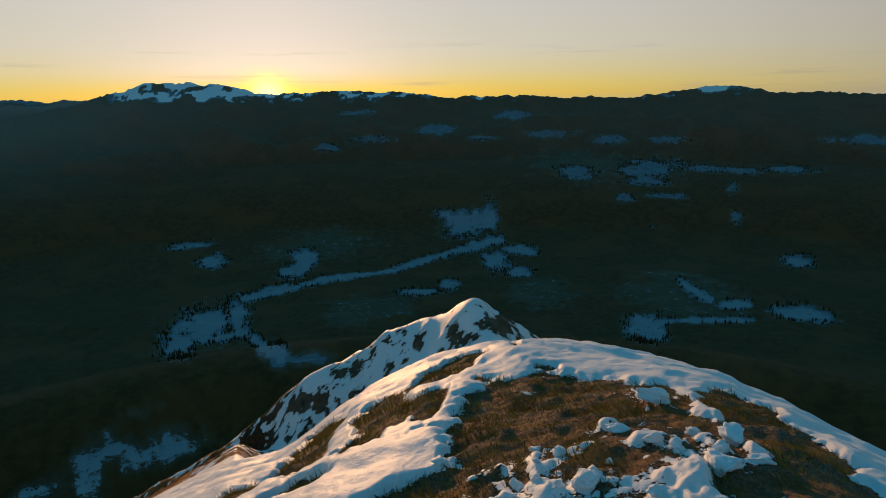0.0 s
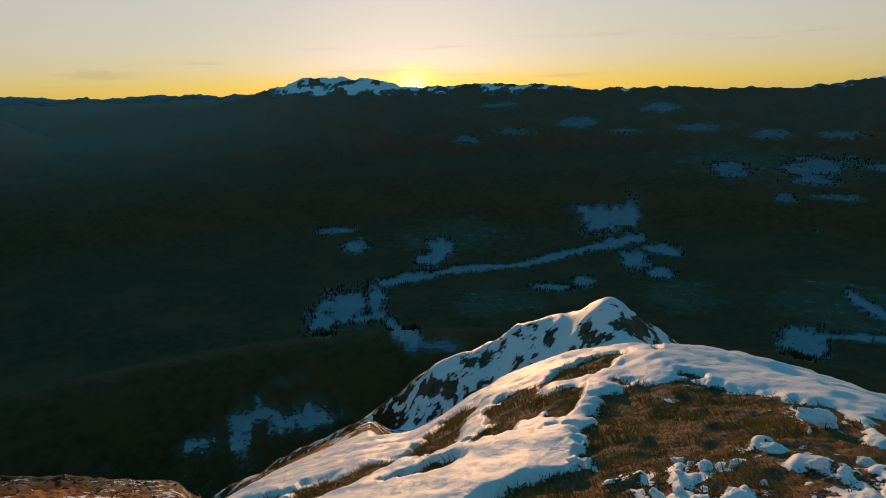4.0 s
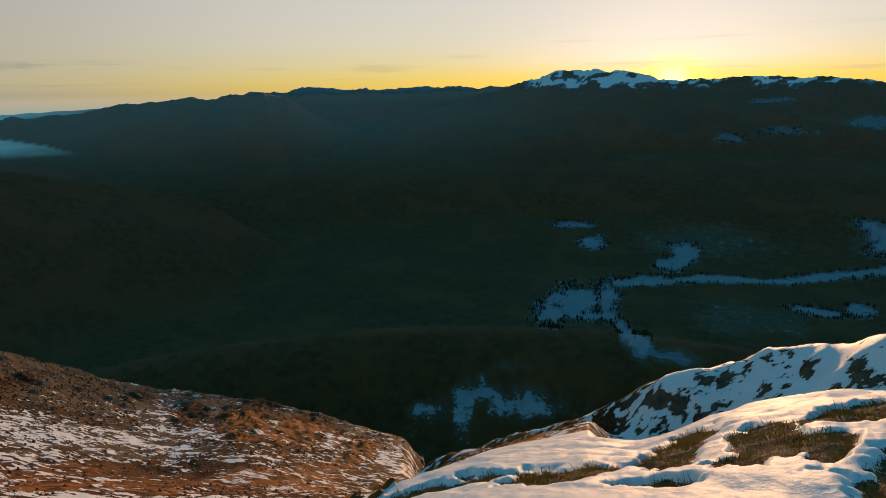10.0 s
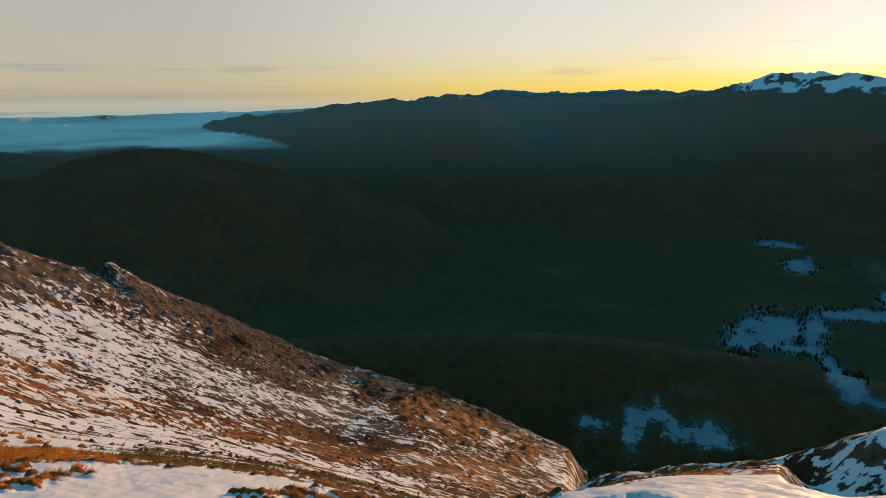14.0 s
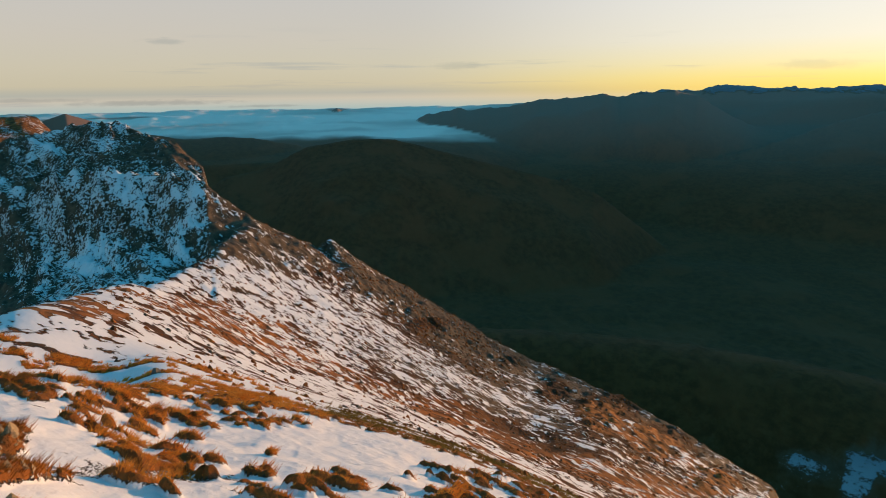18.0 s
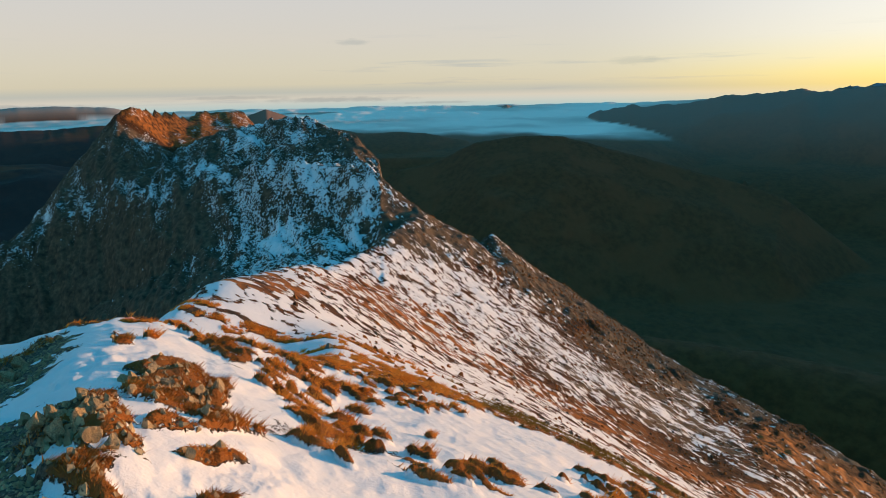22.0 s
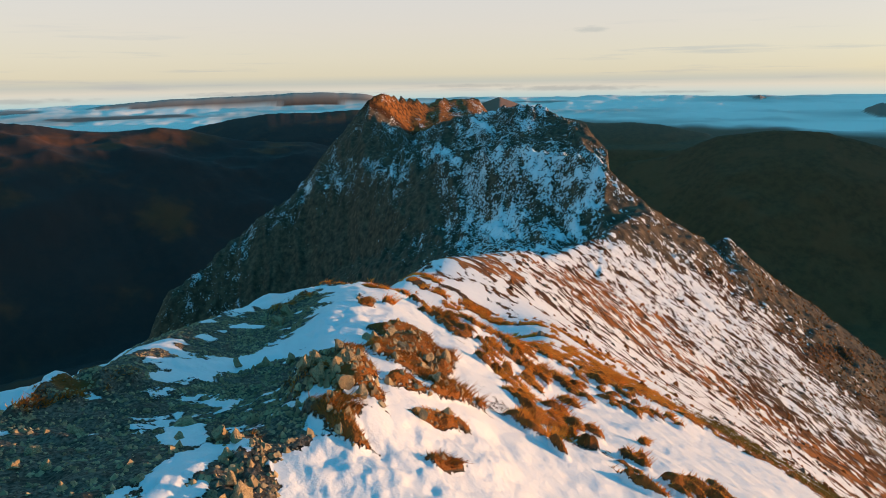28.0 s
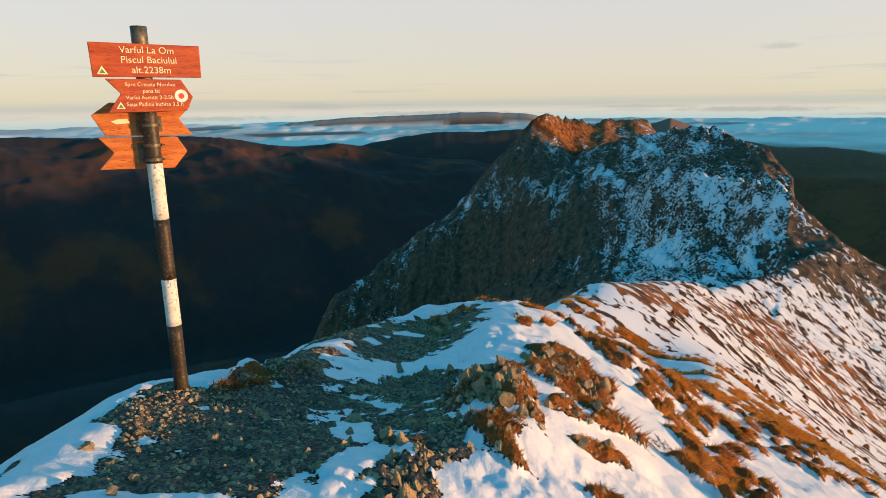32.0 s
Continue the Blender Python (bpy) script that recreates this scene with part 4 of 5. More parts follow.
    snow[c] = cover * near + snow[c] * (1 - near)
    grass[c] = np.maximum(g * near, grass[c] * (1 - near))
    gravel[c] = np.maximum(smooth(-0.15, 0.1, scree), 0.85 * smooth(-0.1, 0.15, pit) * smooth(2.0, 3.0, Y) * (0.75 + 0.5 * fine)) * near

    # the far country
    f = slice(k1, None)
    X, Y, RR, A, E = x[f], y[f], r[f], az[f], el[f]
    rag = 0.45 * fbm(X / 110, Y / 110, 4, 201, 0.62) + 0.30 * fbm(A * 1.6, E * 4, 4, 205)
    meadow = np.maximum(spots_of(A, E, MEADOWS), strips_of(A, E, LANES) + 0.5 * fbm(A * 0.8, E * 1.2, 3, 207)) + 1.3 * rag
    upland = spots_of(A, E, UPLANDS) + 1.3 * rag - 0.1
    pale = spots_of(A, E, PALE) + 1.5 * rag
    caps = smooth(-0.9, 0.1, E + 0.9 * fbm(A * 1.1, E * 3, 4, 211)) * smooth(29, 26.5, A) * smooth(-30, -22, A) * smooth(3600, 4100, RR)
    caps = caps * smooth(-0.25, 0.15, fbm(A * 0.9, E * 2.6, 5, 215, 0.6) + 0.25 * smooth(14, 19, A) + 0.16 * smooth(5, 0, A) + 0.2 * smooth(-20, -23, A))
    tops = smooth(-0.75, -0.3, E + 0.3 * fbm(A * 1.5, E * 4, 3, 219)) * smooth(30, 33, A) * smooth(60, 56, A) * smooth(3800, 3900, RR)
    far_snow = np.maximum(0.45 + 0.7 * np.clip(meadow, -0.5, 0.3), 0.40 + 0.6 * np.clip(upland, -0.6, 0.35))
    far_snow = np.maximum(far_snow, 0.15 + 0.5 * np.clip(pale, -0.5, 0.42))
    far_snow = np.maximum(far_snow, np.maximum(0.95 * caps, 0.62 * tops))
    k = smooth(650, 950, RR)
    snow[f] = snow[f] * (1 - k) + far_snow * k
    gaps = smooth(0.0, 0.35, spots_of(A, E, MIST_GAPS) + 0.5 * fbm(A * 0.35, E * 3.5, 4, 233))
    # far off, the gravel channel marks hills with shade painted into their colour
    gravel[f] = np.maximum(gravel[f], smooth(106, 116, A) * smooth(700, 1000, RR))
    streaks = (0.62 + 0.38 * smooth(-0.4, 0.3, fbm(A * 0.10, E * 2.2, 4, 231) + 0.2 * smooth(-1.4, -3.0, E))) * (1 - 0.8 * gaps)
    reach = np.maximum(smooth(62, 71, A + 4 * fbm(A * 0.3, E, 3, 235)), smooth(54, 60, A) * smooth(-2.0, -1.6, E))
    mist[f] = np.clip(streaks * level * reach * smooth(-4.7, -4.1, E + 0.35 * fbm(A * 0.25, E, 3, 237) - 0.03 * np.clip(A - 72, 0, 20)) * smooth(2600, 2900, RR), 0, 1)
    z[f] += k * (1 - np.clip(2.5 * (far_snow - 0.3), 0, 1)) * (1 - mist[f]) * (0.4 + 5.6 * smooth(2200, 1300, RR)) * fbm(X / 20, Y / 20, 3, 241)
    # a pale haze is painted over the farthest hills by way of the mist cover
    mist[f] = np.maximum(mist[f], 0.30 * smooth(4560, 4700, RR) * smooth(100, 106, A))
    z[f] += mist[f] * 15.0 * fbm(X / 190, Y / 150, 3, 243)
    one = 1 + 0 * r
    rocky = np.maximum(smooth(90.5, 93, az) * smooth(150, 215, r), smooth(110, 118, az) * smooth(30, 60, r))
    grain_near, grain_far = smooth(55, 20, r), smooth(700, 950, r)
    # second cover's third channel: rock close by, painted distance and valley haze beyond
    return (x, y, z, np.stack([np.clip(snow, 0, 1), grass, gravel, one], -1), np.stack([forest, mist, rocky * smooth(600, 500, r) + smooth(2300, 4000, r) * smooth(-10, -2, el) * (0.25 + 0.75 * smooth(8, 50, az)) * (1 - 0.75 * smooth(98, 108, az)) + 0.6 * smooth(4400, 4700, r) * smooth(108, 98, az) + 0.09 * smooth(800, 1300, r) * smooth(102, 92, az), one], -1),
            np.stack([grain_near, (1 - grain_near) * (1 - grain_far) * 1.0, grain_far, one], -1))


def sheet(name, rings, fan):
    x, y, z, one, two, three = relief(rings, fan)
    nr, nf = len(rings), len(fan)
    i = np.arange(nr - 1)[:, None] * nf
    j = np.arange(nf)[None, :]
    k = (j + 1) % nf
    faces = np.stack([i + j, i + nf + j, i + nf + k, i + k], -1).reshape(-1, 4)[:, ::-1]
    mesh = bpy.data.meshes.new(name)
    mesh.vertices.add(x.size)
    mesh.vertices.foreach_set("co", np.stack([x, y, z], -1).astype(np.float32).ravel())
    mesh.loops.add(faces.size)
    mesh.loops.foreach_set("vertex_index", faces.ravel().astype(np.int32))
    mesh.polygons.add(len(faces))
    mesh.polygons.foreach_set("loop_start", np.arange(0, faces.size, 4, dtype=np.int32))
    mesh.polygons.foreach_set("use_smooth", np.ones(len(faces), dtype=bool))
    for key, value in (("cover", one), ("cover_far", two), ("grain", three)):
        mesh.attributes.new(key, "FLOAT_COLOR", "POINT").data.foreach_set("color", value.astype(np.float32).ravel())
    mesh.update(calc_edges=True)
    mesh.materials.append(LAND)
    return new(name, mesh), x, y, z, one


ground, LX, LY, LZ, LCOVER = sheet("ground", RINGS, FAN)
tagged(ground, "snowy mountain summit, rocky ridge, dark forested valley and misty plain", "mountain", kind="structure")


def ground_at(x, y):
    """The sheet's height under a place close to the summit."""
    a = math.degrees(math.atan2(-x, y))
    a = a + 360 if a < -44 else a
    r = math.hypot(x, y)
    i = int(np.clip(np.searchsorted(RINGS, r) - 1, 0, len(RINGS) - 2))
    j = int(np.clip(np.searchsorted(FAN, a) - 1, 0, len(FAN) - 2))
    u, v = (r - RINGS[i]) / (RINGS[i + 1] - RINGS[i]), (a - FAN[j]) / (FAN[j + 1] - FAN[j])
    return float((LZ[i, j] * (1 - v) + LZ[i, j + 1] * v) * (1 - u) + (LZ[i + 1, j] * (1 - v) + LZ[i + 1, j + 1] * v) * u)


def part(name, bm, mat, parent=None, label="", at=None, smooth_faces=False):
    """Links a bmesh as one mesh object, under a thing or a part."""
    mesh = bpy.data.meshes.new(name)
    bm.to_mesh(mesh)
    bm.free()
    mesh.materials.append(mat)
    if smooth_faces:
        mesh.polygons.foreach_set("use_smooth", np.ones(len(mesh.polygons), dtype=bool))
    ob = new(name, mesh)
    if parent is not None:
        ob.parent = parent
    if at is not None:
        ob.matrix_basis = at
    return tagged(ob, label)


def simple(name, rough, *colors, scale=8.0, stretch=(1, 1, 1), depth=0.003, metal=0.0, spec=0.4):
    """A material of two or three colours mottled at two scales."""
    m, n = material(name)
    lay = n.add("ShaderNodeMapping")
    n.put(lay.inputs[0], n.add("ShaderNodeTexCoord").outputs["Object"])
    lay.inputs["Scale"].default_value = stretch
    one, two = n.noise(lay.outputs[0], scale, 6), n.noise(lay.outputs[0], scale * 6, 5)
    c = n.mix(n.step(one, 0.3, 0.7), colors[0], colors[1])
    if len(colors) > 2:
        c = n.mix(n.step(two, 0.52, 0.7), c, colors[2])
    finish(n, c, rough, bump(n, n.math("ADD", one, n.math("MULTIPLY", two, 0.4)), 0.5, depth), metal, spec)
    return m


WOOD = simple("stained_wood", 0.45, (0.34, 0.050, 0.012), (0.50, 0.095, 0.022), (0.20, 0.030, 0.010), scale=5.0, stretch=(1, 8, 8), depth=0.002)
WOOD_PALE = simple("varnished_wood", 0.42, (0.44, 0.11, 0.018), (0.62, 0.20, 0.035), (0.27, 0.055, 0.012), scale=5.0, stretch=(1, 8, 8), depth=0.002)
PALE_PAINT = simple("cream_letter_paint", 0.6, (0.82, 0.72, 0.45), (0.86, 0.78, 0.55), scale=30.0)
WHITE_PAINT = simple("worn_white_paint", 0.55, (0.62, 0.60, 0.50), (0.78, 0.76, 0.68), (0.30, 0.27, 0.18), scale=9.0)
DARK_PAINT = simple("chipped_dark_paint", 0.5, (0.020, 0.016, 0.011), (0.045, 0.035, 0.020), (0.15, 0.085, 0.035), scale=11.0)
BARE_STEEL = simple("weathered_steel", 0.5, (0.10, 0.085, 0.06), (0.19, 0.16, 0.11), (0.05, 0.04, 0.03), scale=14.0, metal=0.5)
RED_PAINT = simple("red_marker_paint", 0.5, (0.62, 0.05, 0.03), (0.70, 0.08, 0.05), scale=20.0)
WHITE_MARK = simple("white_marker_paint", 0.5, (0.78, 0.76, 0.70), (0.84, 0.82, 0.78), scale=20.0)
GREEN_PAINT = simple("green_marker_paint", 0.5, (0.10, 0.22, 0.06), (0.14, 0.28, 0.08), scale=20.0)
STONE = simple("limestone", 0.85, (0.24, 0.165, 0.09), (0.50, 0.36, 0.20), (0.09, 0.065, 0.045), scale=9.0, depth=0.012, spec=0.2)


def blade_material(name, thin, low, high, dark):
    """Dry blades that let some of the low sun through."""
    m, n = material(name)
    p = n.add("ShaderNodeTexCoord").outputs["Object"]
    c = n.mix(n.step(n.noise(p, 2.5, 6), 0.3, 0.7), low, high)
    c = n.mix(n.step(n.noise(p, 15.0, 5), 0.52, 0.7), c, dark)
    top, through_light = n.add("ShaderNodeBsdfDiffuse"), n.add("ShaderNodeBsdfTranslucent")
    n.put(top.inputs[0], c)
    n.put(through_light.inputs[0], c)
    both = n.add("ShaderNodeMixShader")
    both.inputs[0].default_value = thin
    n.put(both.inputs[1], top.outputs[0])
    n.put(both.inputs[2], through_light.outputs[0])
    n.put(n.add("ShaderNodeOutputMaterial").inputs[0], both.outputs[0])
    return m


GRASS = blade_material("dead_grass", 0.24, (0.70, 0.235, 0.034), (0.88, 0.40, 0.075), (0.22, 0.085, 0.022))
TURF = blade_material("matted_turf", 0.10, (0.19, 0.108, 0.022), (0.37, 0.215, 0.048), (0.065, 0.042, 0.014))
MAT = blade_material("red_brown_grass", 0.12, (0.34, 0.115, 0.024), (0.56, 0.22, 0.045), (0.10, 0.042, 0.014))
TUSSOCK = simple("brown_tussock", 0.85, (0.11, 0.042, 0.013), (0.34, 0.12, 0.028), (0.06, 0.026, 0.012), scale=0.25, spec=0.15)
STONE_DARK = simple("dark_rock", 0.85, (0.05, 0.045, 0.038), (0.16, 0.14, 0.11), (0.035, 0.03, 0.027), scale=0.4, depth=0.05, spec=0.2)
NEEDLES = simple("conifer_needles", 0.9, (0.050, 0.024, 0.008), (0.105, 0.042, 0.013), scale=0.05, spec=0.1)


# ---- the signpost on the summit ----
def slab(outline, y0, y1, bevel=0.004):
    """A board of that outline in x, z, between two depths y."""
    bm = bmesh.new()
    front = [bm.verts.new((x, y0, z)) for x, z in outline]
    f = bm.faces.new(front)
    got = bmesh.ops.extrude_face_region(bm, geom=[f])
    bmesh.ops.translate(bm, verts=[v for v in got["geom"] if isinstance(v, bmesh.types.BMVert)], vec=(0, y1 - y0, 0))
    bmesh.ops.recalc_face_normals(bm, faces=bm.faces)
    bmesh.ops.bevel(bm, geom=list(bm.edges), offset=bevel, segments=2, affect="EDGES", profile=0.6)
    return bm


def tube(r0, r1, z0, z1, sides=28, rings=6, wobble=0.0):
    bm = bmesh.new()
    loops = []
    for k in range(rings + 1):
        t = k / rings
        r = r0 + (r1 - r0) * t
        loops.append([bm.verts.new(((r + wobble * noise.noise((math.cos(a) * 3, math.sin(a) * 3, 9 * t + z0))) * math.cos(a), (r + wobble * noise.noise((math.cos(a) * 3, 5, 9 * t + z0))) * math.sin(a), z0 + (z1 - z0) * t))
                      for a in (2 * math.pi * i / sides for i in range(sides))])
    for low, high in zip(loops, loops[1:]):
        for i in range(sides):
            bm.faces.new((low[i], low[(i + 1) % sides], high[(i + 1) % sides], high[i]))
    bm.faces.new(loops[-1])
    bm.faces.new(loops[0][::-1])
    return bm


def lettering(text, size, mat, parent, x, y, z, label="", align="CENTER"):
    """One line of raised letters on a board that faces -y."""
    curve = bpy.data.curves.new("lettering", "FONT")
    curve.body, curve.size, curve.extrude, curve.align_x, curve.align_y, curve.resolution_u = text, size, 0.0012, align, "CENTER", 3
    draft = new("draft", curve)
    bpy.context.view_layer.update()
    mesh = bpy.data.meshes.new_from_object(draft.evaluated_get(bpy.context.evaluated_depsgraph_get()))
    bpy.data.objects.remove(draft)
    bpy.data.curves.remove(curve)
    mesh.materials.clear()
    mesh.materials.append(mat)
    ob = new("lettering", mesh)
    ob.parent = parent
    ob.matrix_basis = pose(x, y, z, 90, 0, 0)
    return tagged(ob, label)


def disc(r, y, x, z, thick=0.0015, sides=32):
    bm = bmesh.new()
    bmesh.ops.create_cone(bm, cap_ends=True, segments=sides, radius1=r, radius2=r, depth=thick, matrix=Matrix.Translation((x, y, z)) @ Matrix.Rotation(radians(90), 4, "X"))
    return bm


def triangle(x, z, w, h, y, thick=0.0015):
    return slab([(x - w / 2, z), (x + w / 2, z), (x, z + h)], y, y - thick, 0.0004)


def signpost():
    """A painted steel post with four wooden trail boards."""
    px, py = -2.553, -3.586
    base = -0.26
    post = tagged(new("signpost"), "painted steel trail signpost with four red-brown boards in snow", "signpost")
    post.matrix_basis = pose(px, py, 0, 0, 0, 147.2 + 6)
    rot = pose(0, 0, 0, 0, 0, 0)
    r = 0.044
    for name, z0, z1, mat, label in (("post_foot", base, 0.354, DARK_PAINT, "dark chipped paint on the foot of the post"), ("post_white_band", 0.354, 0.657, WHITE_PAINT, "worn white painted band"),
                                     ("post_dark_band", 0.657, 1.034, DARK_PAINT, "dark brown band with a rusty scrape"), ("post_white_band", 1.034, 1.372, WHITE_PAINT, "white band with flaking paint and a green mark"),
                                     ("post_sleeve", 1.372, 1.69, DARK_PAINT, "dark bare sleeve behind the boards"), ("post_top", 1.69, 2.143, BARE_STEEL, "weathered bare steel top")):
        part(name, tube(r, r, z0, z1, wobble=0.0012), mat, post, label, rot, True)
    for z in (1.394, 1.478, 1.594):
        ring = part("clamp", tube(r + 0.006, r + 0.006, z - 0.010, z + 0.010), BARE_STEEL, post, "steel clamp ring", None, True)
        bolt = bmesh.new()
        bmesh.ops.create_cone(bolt, cap_ends=True, segments=8, radius1=0.008, radius2=0.008, depth=0.03, matrix=Matrix.Translation((r + 0.012, -0.012, z)) @ Matrix.Rotation(radians(90), 4, "X"))
        part("bolt", bolt, BARE_STEEL, ring)
    front, thick = -(r + 0.004), 0.022
    # top board
    b = part("name_board", slab([(-0.265, 1.862), (0.302, 1.862), (0.305, 2.040), (-0.268, 2.046)], front, front - thick), WOOD, post, "red-stained rectangular board with the summit's name")
    y = front - thick - 0.0008
    lettering("Varful La Om", 0.052, PALE_PAINT, b, 0.022, y, 2.008, "cream letters")
    lettering("Piscul Baciului", 0.052, PALE_PAINT, b, 0.028, y, 1.955, "cream letters")
    lettering("alt.2238m", 0.052, PALE_PAINT, b, 0.035, y, 1.900, "cream letters")
    mark = part("triangle_mark", triangle(-0.215, 1.876, 0.056, 0.046, y), PALE_PAINT, b, "small cream triangle mark")
    part("mark_centre", triangle(-0.215, 1.882, 0.030, 0.024, y - 0.0016), GREEN_PAINT, mark)
    # arrow to one side, before the post
    b = part("arrow_board", slab([(-0.208, 1.854), (0.185, 1.850), (0.243, 1.752), (0.203, 1.674), (-0.212, 1.668), (-0.137, 1.772)], front, front - thick), WOOD, post, "red-stained arrow board with trail times")
    lettering("Spre Creasta Nordica", 0.030, PALE_PAINT, b, 0.02, y, 1.822, "cream letters")
    lettering("pana la:", 0.030, PALE_PAINT, b, 0.02, y, 1.786, "cream letters")
    lettering("Varful Ascutit 2-2,5h", 0.030, PALE_PAINT, b, 0.01, y, 1.750, "cream letters")
    lettering("Saua Padinii Inchise 3,5 h", 0.030, PALE_PAINT, b, 0.035, y, 1.712, "cream letters")
    ring = part("trail_mark", disc(0.036, y, 0.178, 1.758), WHITE_MARK, b, "white disc with a red dot")
    part("red_dot", disc(0.016, y - 0.0012, 0.178, 1.758), RED_PAINT, ring)
    mark = part("triangle_mark", triangle(-0.145, 1.690, 0.046, 0.038, y), PALE_PAINT, b, "small cream triangle mark")
    part("mark_centre", triangle(-0.145, 1.695, 0.024, 0.020, y - 0.0016), GREEN_PAINT, mark)
    # two arrows behind the post
    back = r + 0.004
    part("arrow_board", slab([(-0.295, 1.655), (-0.195, 1.726), (0.245, 1.700), (0.170, 1.628), (0.240, 1.526), (-0.235, 1.538)], back, back + thick), WOOD_PALE, post, "orange-brown arrow board seen from behind")
    part("arrow_board", slab([(-0.278, 1.531), (0.148, 1.520), (0.198, 1.430), (0.118, 1.334), (-0.286, 1.346), (-0.202, 1.440)], back, back + thick), WOOD_PALE, post, "orange-brown arrow board seen from behind")
    for x, z, w, h in ((-0.060, 1.600, 0.020, 0.090), (0.060, 1.600, 0.020, 0.090), (-0.058, 1.430, 0.036, 0.120)):
        plate = part("bracket", slab([(x - w / 2, z - h / 2), (x + w / 2, z - h / 2), (x + w / 2, z + h / 2), (x - w / 2, z + h / 2)], back - 0.001, back - 0.007, 0.001), BARE_STEEL, post, "steel bracket plate")
        for dz in (-0.4, 0.4):
            part("screw", disc(0.004, back - 0.008, x, z + dz * h, 0.003, 10), BARE_STEEL, plate)
    # the board's reflection is added as a pale painted piece
    bm = slab([(-0.200, 1.618), (-0.170, 1.602), (-0.100, 1.608), (-0.112, 1.632), (-0.165, 1.630)], back - 0.0008, back - 0.002, 0.0004)
    part("pale_reflection", bm, PALE_PAINT, post, "pale painted patch for a reflection on the board")
    return post


signpost()


# ---- stones ----
def stone_mesh(seed, tall):
    bm = bmesh.new()
    bmesh.ops.create_icosphere(bm, subdivisions=3, radius=1.0)
    noise_at = Vector((seed * 1.7, 0, 0))
    rnd = random.Random(seed)
    cuts = []
    for _ in range(13):
        d = Vector((rnd.uniform(-1, 1), rnd.uniform(-1, 1), rnd.uniform(-0.8, 1))).normalized()
        cuts.append((d, rnd.uniform(0.34, 0.74)))
    for v in bm.verts:
        p = v.co.copy()
        for d, k in cuts:
            over = p.dot(d) - k
            if over > 0:
                p -= d * over
        p *= 1 + 0.30 * noise.noise(p * 2.2 + noise_at) + 0.16 * noise.noise(p * 6 + Vector((0, seed, 0)))
        v.co = (p.x, p.y * 0.8, p.z * tall)
    mesh = bpy.data.meshes.new("stone")
    bm.to_mesh(mesh)
    bm.free()
    mesh.materials.append(STONE)
    mesh.polygons.foreach_set("use_smooth", np.zeros(len(mesh.polygons), dtype=bool))
    return mesh


LOW = [stone_mesh(k, 0.65) for k in range(6)]
UPRIGHT = [stone_mesh(20 + k, 1.25) for k in range(5)]


def stone(x, y, size, meshes, k, label, group):
    rnd = random.Random(k * 7 + 3)
    ob = new("stone", meshes[k % len(meshes)])
    s = size * 0.5
    ob.matrix_basis = pose(x, y, ground_at(x, y) + s * (0.2 if meshes is LOW else 0.45), rnd.uniform(-14, 14), rnd.uniform(-14, 14), rnd.uniform(0, 360)) @ Matrix.Diagonal((s, s, s, 1))
    return tagged(ob, label, "stone", group)


ON_SCREE = [(-2.98, -2.52, 0.19), (-2.16, -2.78, 0.11), (-2.34, -2.89, 0.11), (-2.22, -2.65, 0.09), (-2.65, -2.97, 0.11), (-1.94, -3.08, 0.07), (-1.67, -3.04, 0.12), (-1.65, -2.83, 0.08), (-1.59, -2.55, 0.07), (-1.82, -2.9, 0.06), (-1.5, -2.7, 0.08),
            (-2.05, -2.5, 0.06), (-2.45, -2.7, 0.07), (-2.8, -2.75, 0.06), (-3.1, -2.9, 0.07), (-3.4, -2.6, 0.06), (-3.64, -2.92, 0.09), (-3.3, -3.2, 0.05), (-2.5, -3.2, 0.06), (-2.1, -3.3, 0.05), (-3.9, -3.1, 0.07), (-2.7, -2.3, 0.08),
            (-3.56, -2.5, 0.06), (-4.0, -2.7, 0.08), (-4.3, -3.3, 0.07), (-1.45, -2.45, 0.1), (-5.63, -3.7, 0.08)]
STANDING = [(-2.73, -2.07, 0.15), (-2.71, -1.95, 0.12), (-2.21, -1.57, 0.20), (-2.3, -1.68, 0.14), (-2.12, -1.62, 0.12), (-2.5, -1.85, 0.10), (-3.54, -2.03, 0.19), (-3.5, -1.9, 0.18), (-3.53, -1.8, 0.16), (-3.42, -1.68, 0.15), (-3.38, -1.55, 0.15),
            (-3.66, -1.98, 0.16), (-3.72, -1.85, 0.17), (-3.62, -1.72, 0.14), (-3.8, -2.1, 0.15), (-3.9, -1.95, 0.13), (-4.79, -2.91, 0.18), (-4.81, -3.18, 0.14), (-4.68, -3.38, 0.16), (-6.62, -4.16, 0.22), (-6.73, -4.29, 0.24), (-6.9, -4.35, 0.18)]
AMONG_TURF = [(-5.46, -1.81, 0.30), (-5.55, -1.68, 0.22), (-5.30, -1.62, 0.20), (-4.95, -1.5, 0.16), (-4.32, -1.85, 0.17), (-4.27, -1.36, 0.15), (-5.53, -2.51, 0.26), (-5.4, -2.35, 0.2), (-5.45, -2.12, 0.22), (-5.6, -2.25, 0.2), (-5.05, -2.0, 0.14),
              (-7.31, -4.48, 0.28), (-7.1, -4.3, 0.2), (-3.62, -1.26, 0.14), (-3.72, -1.2, 0.1), (-6.4, -2.2, 0.15), (-6.1, -2.0, 0.17), (-6.1, -3.65, 0.15), (-7.7, -3.6, 0.18), (-8.7, -4.8, 0.14), (-3.2, -1.56, 0.07)]
for k, (x, y, s) in enumerate(ON_SCREE):
    stone(x, y, s, LOW, k, "angular grey limestone lying on the summit scree", "stones on the scree")
